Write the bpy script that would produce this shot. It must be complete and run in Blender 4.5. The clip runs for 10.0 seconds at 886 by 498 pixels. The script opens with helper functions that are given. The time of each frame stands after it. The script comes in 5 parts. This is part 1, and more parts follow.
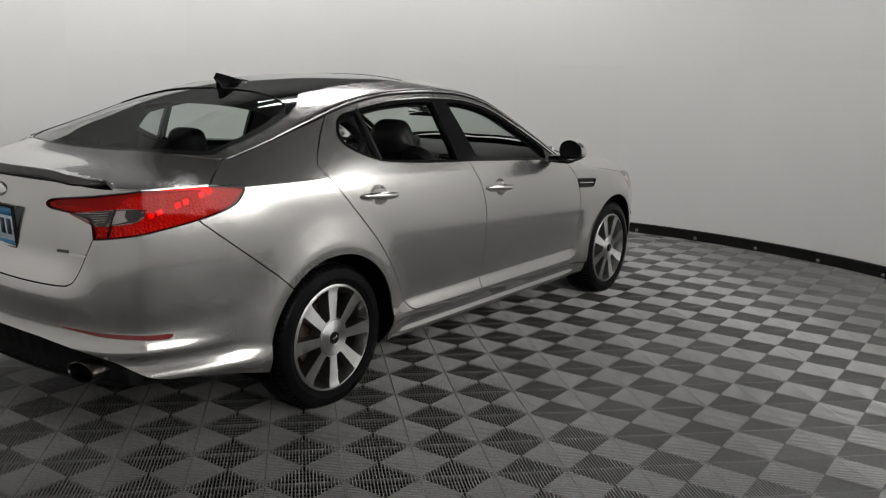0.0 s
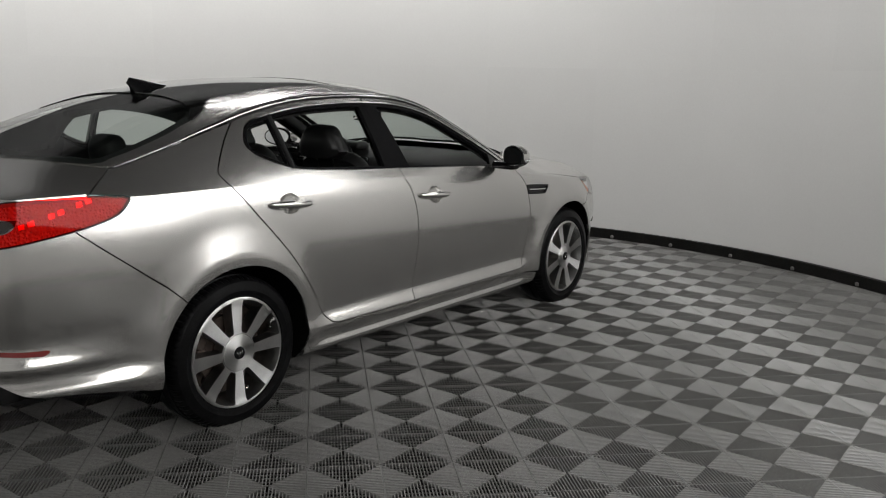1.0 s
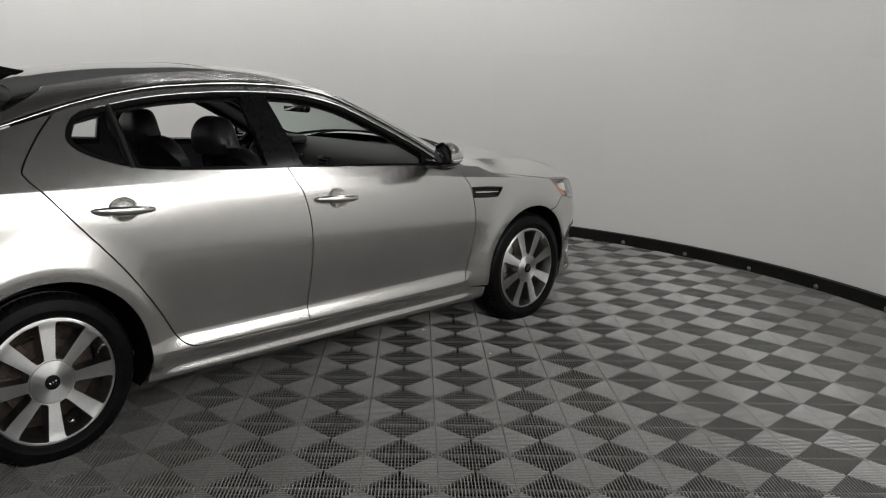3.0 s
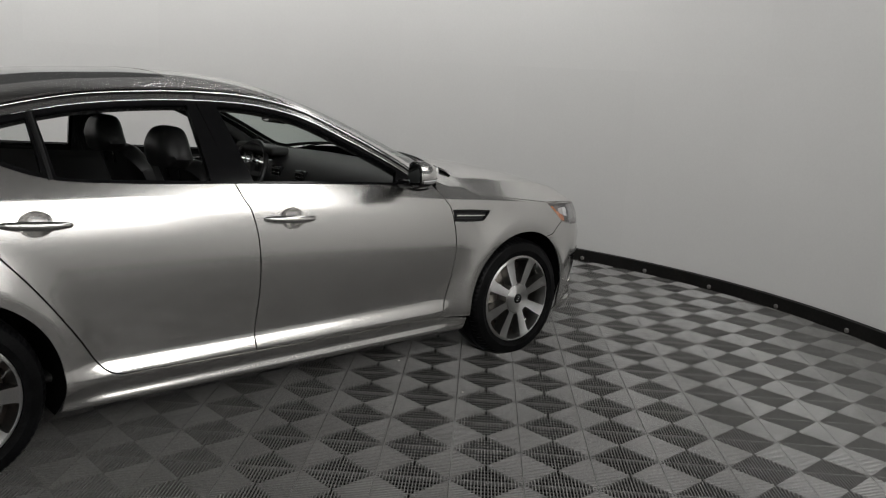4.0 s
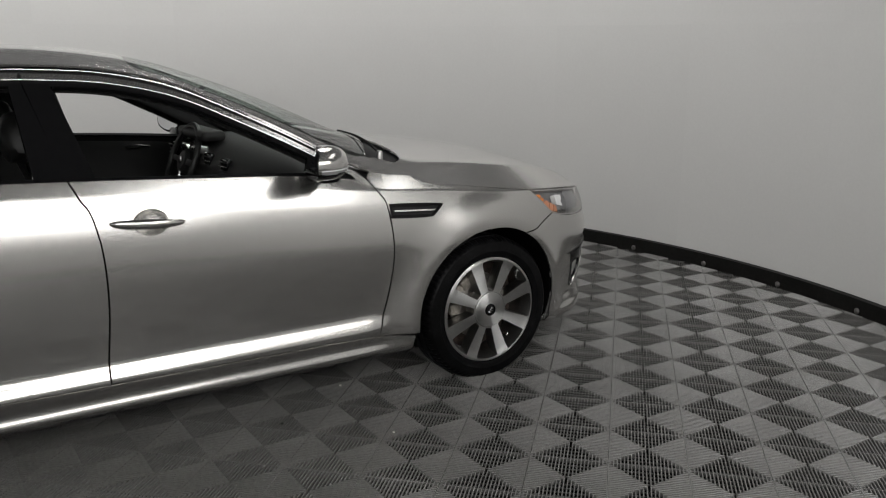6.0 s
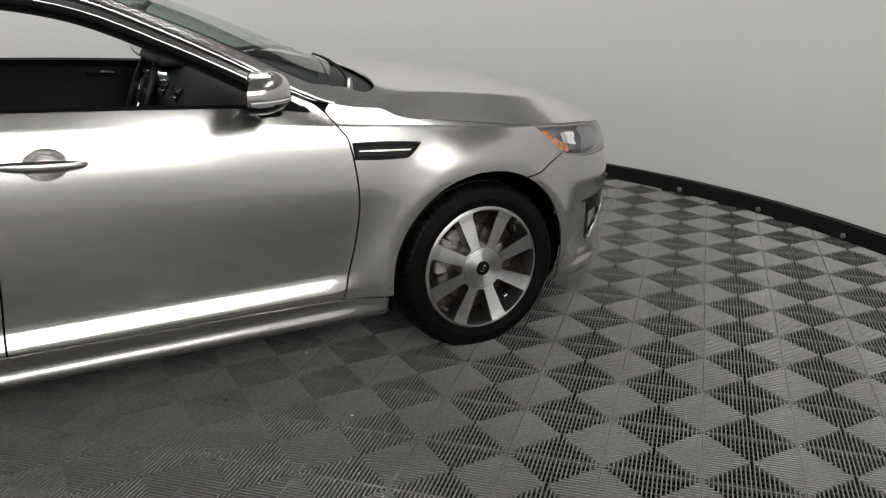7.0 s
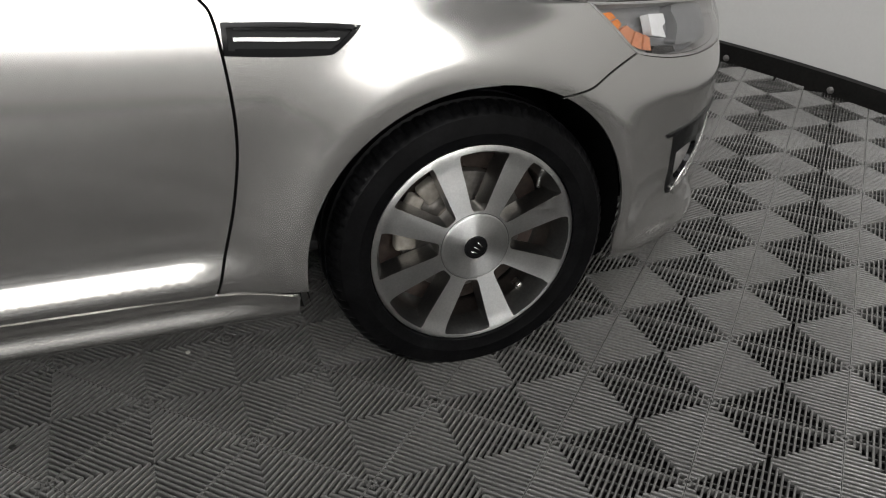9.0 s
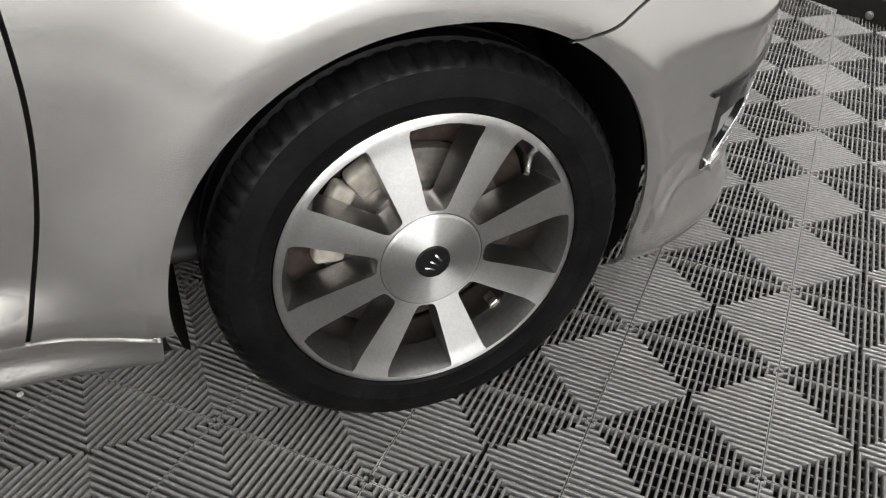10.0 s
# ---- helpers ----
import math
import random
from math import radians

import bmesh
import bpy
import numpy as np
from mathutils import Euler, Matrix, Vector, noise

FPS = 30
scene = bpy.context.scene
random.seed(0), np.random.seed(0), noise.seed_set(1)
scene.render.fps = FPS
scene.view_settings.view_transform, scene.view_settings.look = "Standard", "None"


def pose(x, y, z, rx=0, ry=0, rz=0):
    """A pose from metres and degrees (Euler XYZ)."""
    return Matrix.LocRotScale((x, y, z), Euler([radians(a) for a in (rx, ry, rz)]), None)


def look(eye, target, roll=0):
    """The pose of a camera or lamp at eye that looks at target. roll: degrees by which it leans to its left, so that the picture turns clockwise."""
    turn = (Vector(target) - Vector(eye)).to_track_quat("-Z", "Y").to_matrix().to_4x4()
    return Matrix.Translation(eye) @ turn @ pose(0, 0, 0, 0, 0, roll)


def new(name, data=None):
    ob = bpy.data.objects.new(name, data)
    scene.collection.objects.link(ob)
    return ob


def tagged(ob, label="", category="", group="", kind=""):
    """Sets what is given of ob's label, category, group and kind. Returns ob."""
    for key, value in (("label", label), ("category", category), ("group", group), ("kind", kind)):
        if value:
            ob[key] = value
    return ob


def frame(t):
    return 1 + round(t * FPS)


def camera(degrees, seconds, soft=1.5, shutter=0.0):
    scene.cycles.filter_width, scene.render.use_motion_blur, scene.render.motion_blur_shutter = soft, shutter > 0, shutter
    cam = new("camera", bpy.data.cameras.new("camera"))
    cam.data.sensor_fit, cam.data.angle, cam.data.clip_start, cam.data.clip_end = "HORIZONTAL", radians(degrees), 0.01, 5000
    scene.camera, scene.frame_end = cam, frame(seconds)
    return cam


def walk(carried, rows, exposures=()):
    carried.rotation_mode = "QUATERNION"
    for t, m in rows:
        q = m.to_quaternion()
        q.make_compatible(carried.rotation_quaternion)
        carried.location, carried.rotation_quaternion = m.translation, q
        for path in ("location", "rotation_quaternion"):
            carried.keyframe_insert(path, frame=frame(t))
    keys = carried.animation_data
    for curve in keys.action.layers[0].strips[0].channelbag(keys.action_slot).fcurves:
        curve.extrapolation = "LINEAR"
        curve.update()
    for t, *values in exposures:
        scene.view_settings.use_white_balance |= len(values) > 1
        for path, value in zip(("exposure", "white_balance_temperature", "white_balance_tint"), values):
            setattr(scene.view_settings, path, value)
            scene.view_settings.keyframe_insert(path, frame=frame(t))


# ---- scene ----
cam = camera(54.6, 10.0, 1.1)
PATH = [
    (0, (-2.689, -3.424, 1.462), (-1.099, -2.277, 1.066), 1.6),
    (0.5, (-2.513, -3.548, 1.461), (-0.927, -2.39, 1.08), 0.3),
    (0.7, (-2.419, -3.616, 1.474), (-0.841, -2.450, 1.091), 0.8),
    (1, (-2.272, -3.693, 1.47), (-0.707, -2.51, 1.082), 1.3),
    (1.3, (-2.114, -3.730, 1.463), (-0.569, -2.523, 1.067), 0.8),
    (1.5, (-1.998, -3.752, 1.462), (-0.466, -2.53, 1.062), 0.6),
    (2, (-1.715, -3.828, 1.459), (-0.218, -2.565, 1.055), -0.0),
    (2.3, (-1.529, -3.906, 1.463), (-0.054, -2.618, 1.056), 0.3),
    (2.5, (-1.426, -3.947, 1.478), (0.034, -2.643, 1.068), 0.5),
    (3, (-1.178, -3.969, 1.481), (0.242, -2.624, 1.062), 1.5),
    (3.2, (-1.059, -3.971, 1.507), (0.340, -2.605, 1.088), 1.9),
    (4.3, (-0.442, -4.025, 1.500), (0.843, -2.549, 1.091), 2.6),
    (4.5, (-0.325, -4.007, 1.494), (0.936, -2.513, 1.073), 2.0),
    (5, (0.0, -3.964, 1.475), (1.189, -2.41, 1.061), 0.9),
    (5.5, (0.349, -3.966, 1.475), (1.459, -2.362, 1.036), 0.7),
    (5.7, (0.459, -3.948, 1.484), (1.548, -2.332, 1.036), 0.6),
    (6.8, (1.096, -3.610, 1.410), (2.023, -1.936, 0.828), -0.2),
    (7, (1.222, -3.547, 1.397), (2.114, -1.869, 0.772), -0.2),
    (7.3, (1.389, -3.433, 1.379), (2.251, -1.763, 0.693), -0.3),
    (7.5, (1.497, -3.348, 1.362), (2.337, -1.676, 0.655), -0.3),
    (8, (1.721, -3.065, 1.347), (2.494, -1.395, 0.565), 0.1),
    (8.2, (1.806, -2.957, 1.328), (2.555, -1.287, 0.524), 0.3),
    (8.5, (1.944, -2.782, 1.295), (2.643, -1.116, 0.437), 1.1),
    (8.7, (2.036, -2.666, 1.279), (2.690, -1.017, 0.355), 1.5),
    (9, (2.141, -2.455, 1.221), (2.755, -0.81, 0.263), 1.5),
    (9.2, (2.183, -2.288, 1.199), (2.794, -0.669, 0.197), 1.6),
    (9.5, (2.272, -2.118, 1.156), (2.904, -0.569, 0.059), 1.9),
    (10, (2.398, -1.877, 1.061), (3.044, -0.364, -0.077), 3.8),
]
EXPOSURES = [(0, -0.95), (3, -0.96), (5, -1.25), (5.7, -1.2), (7.0, -0.71), (7.5, -0.55), (8.5, -0.32), (9, -0.62), (9.5, -0.18), (10, 0.5)]
walk(cam, [(t, look(eye, target, roll)) for t, eye, target, roll in PATH], EXPOSURES)

def spline(pts):
    """A smooth curve through a few (x, y) pairs, straight beyond its ends."""
    xs = [p[0] for p in pts]
    ys = [p[1] for p in pts]
    n = len(xs)
    sec = [(ys[i + 1] - ys[i]) / (xs[i + 1] - xs[i]) for i in range(n - 1)]
    m = [sec[0]] + [0.0] * (n - 2) + [sec[-1]]
    for i in range(1, n - 1):
        h0, h1 = xs[i] - xs[i - 1], xs[i + 1] - xs[i]
        m[i] = (sec[i - 1] * h1 + sec[i] * h0) / (h0 + h1)

    def at(x):
        if x <= xs[0]:
            return ys[0] + m[0] * (x - xs[0])
        if x >= xs[-1]:
            return ys[-1] + m[-1] * (x - xs[-1])
        lo, hi = 0, n - 1
        while hi - lo > 1:
            mid = (lo + hi) // 2
            if xs[mid] <= x:
                lo = mid
            else:
                hi = mid
        h = xs[hi] - xs[lo]
        t = (x - xs[lo]) / h
        a, b = ys[lo], ys[hi]
        return (1 + 2 * t) * (1 - t) ** 2 * a + t * (1 - t) ** 2 * h * m[lo] + t * t * (3 - 2 * t) * b + t * t * (t - 1) * h * m[hi]
    return at


def step(a, b, x):
    t = min(1.0, max(0.0, (x - a) / (b - a)))
    return t * t * (3 - 2 * t)


WB, RW = 2.795, 0.318
# outline of the body in plan, by the length u run along it; on the flank u is x
plan_x = spline([(-1.75, -1.085), (-1.45, -1.073), (-1.2, -1.035), (-1.05, -0.985), (-0.92, -0.9), (-0.75, -0.747), (-0.5, -0.5), (0.5, 0.5), (1.4, 1.4), (2.8, 2.8),
                 (3.1, 3.1), (3.3, 3.298), (3.45, 3.435), (3.6, 3.55), (3.75, 3.635), (4.0, 3.71), (4.33, 3.755)])
plan_y = spline([(-1.75, 0), (-1.45, 0.3), (-1.2, 0.545), (-1.05, 0.68), (-0.92, 0.78), (-0.75, 0.85), (-0.5, 0.892), (0.0, 0.912), (0.7, 0.918), (1.4, 0.919), (2.2, 0.917),
                 (2.8, 0.909), (3.1, 0.879), (3.3, 0.831), (3.45, 0.766), (3.6, 0.668), (3.75, 0.538), (4.0, 0.305), (4.33, 0)])
crease_z = spline([(-1.75, 1.035), (-1.2, 1.035), (-0.9, 1.03), (-0.45, 1.018), (0.39, 0.998), (0.95, 0.976), (1.65, 0.94), (2.2, 0.897), (2.57, 0.869), (2.98, 0.828), (3.3, 0.805), (3.6, 0.775), (4.33, 0.74)])
# how far the flank lies in from the outline, by height
side_in = spline([(0.17, 0.075), (0.19, 0.05), (0.205, 0.032), (0.25, 0.036), (0.295, 0.012), (0.318, 0.006), (0.342, 0.0145), (0.372, 0.0285), (0.42, 0.0275), (0.5, 0.016), (0.6, 0.004),
                  (0.68, 0.0), (0.76, 0.005), (0.84, 0.018), (0.9, 0.033), (0.95, 0.05)])
rear_in = spline([(0.25, 0.09), (0.285, 0.05), (0.315, 0.024), (0.35, 0.029), (0.395, 0.032), (0.42, 0.019), (0.465, 0.03), (0.5, 0.036), (0.58, 0.02), (0.68, 0.013), (0.8, 0.022), (0.95, 0.05)])
fade_in = spline([(0.17, 0.075), (0.19, 0.05), (0.205, 0.034), (0.25, 0.03), (0.3, 0.022), (0.4, 0.017), (0.5, 0.012), (0.6, 0.004), (0.68, 0.0), (0.76, 0.005), (0.84, 0.018), (0.9, 0.033), (0.95, 0.05)])
front_in = spline([(0.14, 0.07), (0.165, 0.03), (0.19, 0.012), (0.24, 0.02), (0.29, 0.03), (0.4, 0.012), (0.55, 0.002), (0.65, 0.0), (0.76, 0.012), (0.86, 0.026), (0.95, 0.05)])


def flare(q):
    """How far the arch swells out, by the distance from the wheel's centre: a hollow rise, then a flat band."""
    rise = 0.021 * (max(0.0, 0.57 - max(q, 0.43)) / 0.152) ** 2
    s = min(0.035, max(0.0, 0.43 - q))
    return rise + 0.2545 * (s - s * s / 0.07)


def lower(u, z):
    """A point of the body below the shoulder crease: u along the outline, z up."""
    zn = z if z < 0.5 else 0.5 + (z - 0.5) * 0.45 / (crease_z(u) - 0.5)
    r, f = step(-0.42, -0.8, u), step(3.0, 3.3, u)
    g = step(2.17, 2.34, u)
    d = (side_in(zn) * (1 - g) + fade_in(zn) * g) * (1 - r - f) + rear_in(zn) * r + front_in(zn) * f
    d += 0.065 * step(-1.02, -1.35, u) * step(0.6, 0.78, z)
    for cx in (0.0, WB):
        q = math.hypot(u - cx, z - RW)
        d = d * (1 - 0.6 * step(0.54, 0.38, q) * step(0.16, 0.3, z)) - flare(q) * step(0.14, 0.34, z)
    e = 1e-3
    tx, ty = plan_x(u + e) - plan_x(u - e), plan_y(u + e) - plan_y(u - e)
    n = math.hypot(tx, ty)
    return Vector((plan_x(u) + d * ty / n, -(plan_y(u) - d * tx / n), z))


rail_y = spline([(-1.06, 0.6), (-0.8, 0.665), (-0.6, 0.7), (-0.4, 0.715), (-0.2, 0.712), (0.0, 0.698), (0.25, 0.672), (0.5, 0.652), (0.8, 0.643), (1.1, 0.643), (1.35, 0.65), (1.6, 0.675), (1.8, 0.71), (2.0, 0.75),
                 (2.15, 0.782), (2.3, 0.795), (2.6, 0.785), (3.0, 0.75), (3.3, 0.68), (3.5, 0.6)])
rail_z = spline([(-1.06, 1.045), (-0.8, 1.062), (-0.6, 1.09), (-0.4, 1.135), (-0.2, 1.19), (0.0, 1.255), (0.25, 1.324), (0.5, 1.37), (0.8, 1.392), (1.05, 1.393), (1.3, 1.375), (1.5, 1.33), (1.75, 1.222), (2.0, 1.095),
                 (2.15, 1.01), (2.28, 0.96), (2.5, 0.93), (2.8, 0.895), (3.1, 0.86), (3.3, 0.835), (3.5, 0.805)])
roof_z = spline([(-1.06, 1.058), (-0.85, 1.08), (-0.7, 1.1), (-0.55, 1.15), (-0.3, 1.242), (0.0, 1.34), (0.28, 1.404), (0.5, 1.436), (0.75, 1.453), (0.95, 1.459), (1.2, 1.45), (1.5, 1.41), (1.8, 1.319), (2.1, 1.202),
                 (2.4, 1.07), (2.55, 1.02), (2.75, 1.0), (3.0, 0.973), (3.25, 0.927), (3.45, 0.868), (3.58, 0.813), (3.66, 0.762)])


def upper(u, z):
    """A point between the shoulder crease and the roof rail."""
    c = lower(u, crease_z(u))
    k = (z - c.z) / max(0.02, rail_z(c.x) - c.z)
    y = -c.y + (rail_y(c.x) + c.y) * k
    return Vector((c.x, -(y + 0.05 * k * (1 - k) * min(1.0, (rail_z(c.x) - c.z) / 0.3)), z))


def side(u, z):
    """The whole flank, with the shoulder crease in it."""
    return lower(u, z) if z <= crease_z(u) else upper(u, z)


edge_line = [lower(u, crease_z(u)) for u in [-1.7 + 0.1 * i for i in range(61)]]
edge_y = spline([(p.x, -p.y) for p in edge_line])
edge_z = spline([(p.x, p.z) for p in edge_line])


def top(x, y):
    """A point of the hood, screens, roof or deck."""
    k = step(2.25, 2.55, x) + step(-0.4, -0.66, x)
    ey = rail_y(x) * (1 - k) + max(0.2, edge_y(x)) * k
    ez = rail_z(x) * (1 - k) + edge_z(x) * k
    s = abs(y) / ey
    fall = s ** (2.6 + 0.6 * k)
    ridge = step(2.42, 2.66, x)
    if ridge:
        # the hood's ridge: a flat middle, then a steeper side face
        fall += ridge * ((0.34 * (s / 0.79) ** 2 if s < 0.79 else 0.34 + 0.66 * (s - 0.79) / 0.21) - fall)
    return Vector((x, y, roof_z(x) - (roof_z(x) - ez) * fall))

# ---- light of the booth ----
world = bpy.data.worlds.new("booth_air")
world.use_nodes = True
world.node_tree.nodes["Background"].inputs[0].default_value = (0.5, 0.5, 0.5, 1)
world.node_tree.nodes["Background"].inputs[1].default_value = 0.02
scene.world = world
ROOM = Vector((0.83, -0.3, 0.0))
CEIL = 4.3
WALL_TOP = 2.45
# unseen ceiling lamps: turn in degrees, distance out, length, width, watts, tilt towards the wall
# the eight tilted 52 W ones are added only to brighten the walls
LAMPS = [(256, 4.2, 1.5, 0.5, 12, 0), (46, 3.2, 2.0, 1.2, 240, -25), (-10, 3.3, 1.9, 1.3, 45, -25)] + [(a, 3.3, 1.4, 0.5, 52, 56) for a in (-38, 18, 62, 82, 102, 128, 154, 180)]
# unseen soft panels high on the wall beside the car, assumed from its highlights: turn in degrees, height, width, watts
WALL_PANELS = [(240, 2.3, 2.1, 36), (260, 2.3, 2.1, 32), (281, 2.55, 2.1, 75), (302, 2.85, 1.9, 60)]
LAMP_TINT = (1.0, 0.99, 0.975)


# ---- materials ----
def material(name, colour, rough=0.5, metal=0.0, coat=0.0, grain=0.0, size=40.0, bump=0.0, stain=0.0, stain_size=3.0, spec=0.5):
    """A surface with fine grain, larger stains and slight relief."""
    m = bpy.data.materials.new(name)
    m.use_nodes = True
    nt = m.node_tree
    p = nt.nodes["Principled BSDF"]
    p.inputs["Base Color"].default_value = (*colour, 1)
    p.inputs["Roughness"].default_value = rough
    p.inputs["Metallic"].default_value = metal
    p.inputs["Coat Weight"].default_value = coat
    p.inputs["Coat Roughness"].default_value = 0.04 if rough > 0.26 or rough < 0.2 else rough
    p.inputs["Specular IOR Level"].default_value = spec
    if grain or bump or stain:
        geo = nt.nodes.new("ShaderNodeTexCoord")
        fine = nt.nodes.new("ShaderNodeTexNoise")
        fine.inputs["Scale"].default_value = size
        fine.inputs["Detail"].default_value = 3
        big = nt.nodes.new("ShaderNodeTexNoise")
        big.inputs["Scale"].default_value = stain_size
        big.inputs["Detail"].default_value = 4
        for t in (fine, big):
            nt.links.new(geo.outputs["Object"], t.inputs["Vector"])
        last = None
        for tex, amount in ((fine, grain), (big, stain)):
            if not amount:
                continue
            ramp = nt.nodes.new("ShaderNodeMapRange")
            ramp.inputs["From Min"].default_value = 0.3
            ramp.inputs["From Max"].default_value = 0.7
            ramp.inputs["To Min"].default_value = 1 - amount
            ramp.inputs["To Max"].default_value = 1 + amount
            nt.links.new(tex.outputs["Fac"], ramp.inputs["Value"])
            mul = nt.nodes.new("ShaderNodeVectorMath")
            mul.operation = "MULTIPLY"
            if last is None:
                mul.inputs[0].default_value = colour
            else:
                nt.links.new(last, mul.inputs[0])
            nt.links.new(ramp.outputs["Result"], mul.inputs[1])
            last = mul.outputs[0]
        if last is not None:
            nt.links.new(last, p.inputs["Base Color"])
        if bump:
            b = nt.nodes.new("ShaderNodeBump")
            b.inputs["Strength"].default_value = bump
            b.inputs["Distance"].default_value = 0.002
            nt.links.new(fine.outputs["Fac"], b.inputs["Height"])
            nt.links.new(b.outputs["Normal"], p.inputs["Normal"])
    return m


def glass_material(name, tint, share, gloss=0.02, graze=0.9, head_on=0.05):
    """Thin glass: see-through with a tint, and mirror-like at a grazing view."""
    m = bpy.data.materials.new(name)
    m.use_nodes = True
    nt = m.node_tree
    nt.nodes.clear()
    out = nt.nodes.new("ShaderNodeOutputMaterial")
    clear = nt.nodes.new("ShaderNodeBsdfTransparent")
    clear.inputs[0].default_value = (*[c * share for c in tint], 1)
    shine = nt.nodes.new("ShaderNodeBsdfGlossy")
    shine.inputs["Roughness"].default_value = gloss
    facing = nt.nodes.new("ShaderNodeLayerWeight")
    facing.inputs["Blend"].default_value = 0.5
    steep = nt.nodes.new("ShaderNodeMath")
    steep.operation = "POWER"
    steep.inputs[1].default_value = 5.0
    fres = nt.nodes.new("ShaderNodeMath")
    fres.operation = "MULTIPLY_ADD"
    fres.inputs[1].default_value = graze
    fres.inputs[2].default_value = head_on
    mix = nt.nodes.new("ShaderNodeMixShader")
    nt.links.new(facing.outputs["Facing"], steep.inputs[0])
    nt.links.new(steep.outputs[0], fres.inputs[0])
    nt.links.new(fres.outputs[0], mix.inputs[0])
    nt.links.new(clear.outputs[0], mix.inputs[1])
    nt.links.new(shine.outputs[0], mix.inputs[2])
    nt.links.new(mix.outputs[0], out.inputs[0])
    return m


def glow_material(name, colour, strength):
    m = bpy.data.materials.new(name)
    m.use_nodes = True
    p = m.node_tree.nodes["Principled BSDF"]
    p.inputs["Emission Color"].default_value = (*colour, 1)
    p.inputs["Emission Strength"].default_value = strength
    return m


PAINT = material("silver_paint", (0.55, 0.54, 0.522), 0.22, 0.92, 0.8, grain=0.012, size=900, stain=0.015, stain_size=2)
PAINT.node_tree.nodes["Principled BSDF"].inputs["Coat Roughness"].default_value = 0.05
SHELL = material("plain_black", (0.008, 0.008, 0.008), 0.85, spec=0.1)
GLOSS_BLACK = material("gloss_black_trim", (0.007, 0.007, 0.0075), 0.12, grain=0.1, spec=0.2)
MATT_BLACK = material("matt_black_plastic", (0.009, 0.009, 0.0095), 0.55, grain=0.25, size=300, bump=0.2, spec=0.25)
CHROME = material("chrome", (0.8, 0.8, 0.79), 0.14, 1.0, grain=0.03)
SATIN = material("satin_chrome", (0.74, 0.73, 0.715), 0.27, 1.0, grain=0.04)
RUBBER = material("tyre_rubber", (0.004, 0.004, 0.0043), 0.34, grain=0.4, size=120, bump=0.3, stain=0.5, stain_size=14, spec=0.1)
LINER = material("wheel_arch_liner", (0.004, 0.004, 0.004), 0.9, grain=0.3, spec=0.05)
MACHINED = material("machined_alloy", (0.68, 0.68, 0.67), 0.38, 1.0, grain=0.06, size=220, stain=0.06, stain_size=14)
brush = MACHINED.node_tree.nodes.new("ShaderNodeTangent")
brush.direction_type, brush.axis = "RADIAL", "Y"
MACHINED.node_tree.links.new(brush.outputs[0], MACHINED.node_tree.nodes["Principled BSDF"].inputs["Tangent"])
MACHINED.node_tree.nodes["Principled BSDF"].inputs["Anisotropic"].default_value = 0.95
MACHINED.node_tree.nodes["Principled BSDF"].inputs["Anisotropic Rotation"].default_value = 0.25
POCKET = material("grey_painted_alloy", (0.36, 0.36, 0.353), 0.3, 1.0, coat=0.3, grain=0.1, size=160)
LEATHER = material("black_leather", (0.014, 0.014, 0.014), 0.42, grain=0.3, size=200, bump=0.4)
CABIN = material("dark_cabin_plastic", (0.018, 0.018, 0.018), 0.6, grain=0.2, size=300, bump=0.2)
HEADLINER = material("dark_headliner_cloth", (0.03, 0.03, 0.03), 0.9, grain=0.2, size=500)
PANE = glass_material("green_tinted_glass", (0.86, 0.95, 0.90), 0.82)
SIDE_PANE = glass_material("clear_side_glass", (0.97, 0.99, 0.98), 0.93)
LENS = glass_material("clear_lamp_lens", (1, 1, 1), 0.92)
ROOF_GLASS = material("dark_roof_glass", (0.006, 0.006, 0.006), 0.06, spec=0.6, grain=0.1)
WALL = material("white_wall_paint", (0.7, 0.695, 0.68), 0.7, grain=0.012, size=60, bump=0.06, stain=0.035, stain_size=0.55)
KERB = material("black_rubber_base", (0.007, 0.0065, 0.006), 0.65, grain=0.3, size=60, bump=0.3, stain=0.3, stain_size=6, spec=0.2)
CEILING = material("dark_ceiling_paint", (0.06, 0.06, 0.06), 0.85, grain=0.1, size=20)
SUBFLOOR = material("dark_subfloor", (0.004, 0.004, 0.004), 0.95, grain=0.4, size=30, spec=0.1)


def vary(m, amount):
    """Tells pieces apart by a slight random tone."""
    nt = m.node_tree
    p = nt.nodes["Principled BSDF"]
    src = p.inputs["Base Color"].links[0].from_socket
    info = nt.nodes.new("ShaderNodeObjectInfo")
    rng = nt.nodes.new("ShaderNodeMapRange")
    rng.inputs["To Min"].default_value = 1 - amount
    rng.inputs["To Max"].default_value = 1 + amount
    nt.links.new(info.outputs["Random"], rng.inputs["Value"])
    mul = nt.nodes.new("ShaderNodeVectorMath")
    mul.operation = "MULTIPLY"
    nt.links.new(src, mul.inputs[0])
    nt.links.new(rng.outputs["Result"], mul.inputs[1])
    nt.links.new(mul.outputs[0], p.inputs["Base Color"])
    return m


# grey ribbed polypropylene, a little different from tile to tile, with scuffs and dust
TILE = vary(material("grey_rib_tile", (0.142, 0.1395, 0.135), 0.2, grain=0.14, size=90, bump=0.2, stain=0.2, stain_size=1.9, spec=0.9, coat=0.2), 0.07)


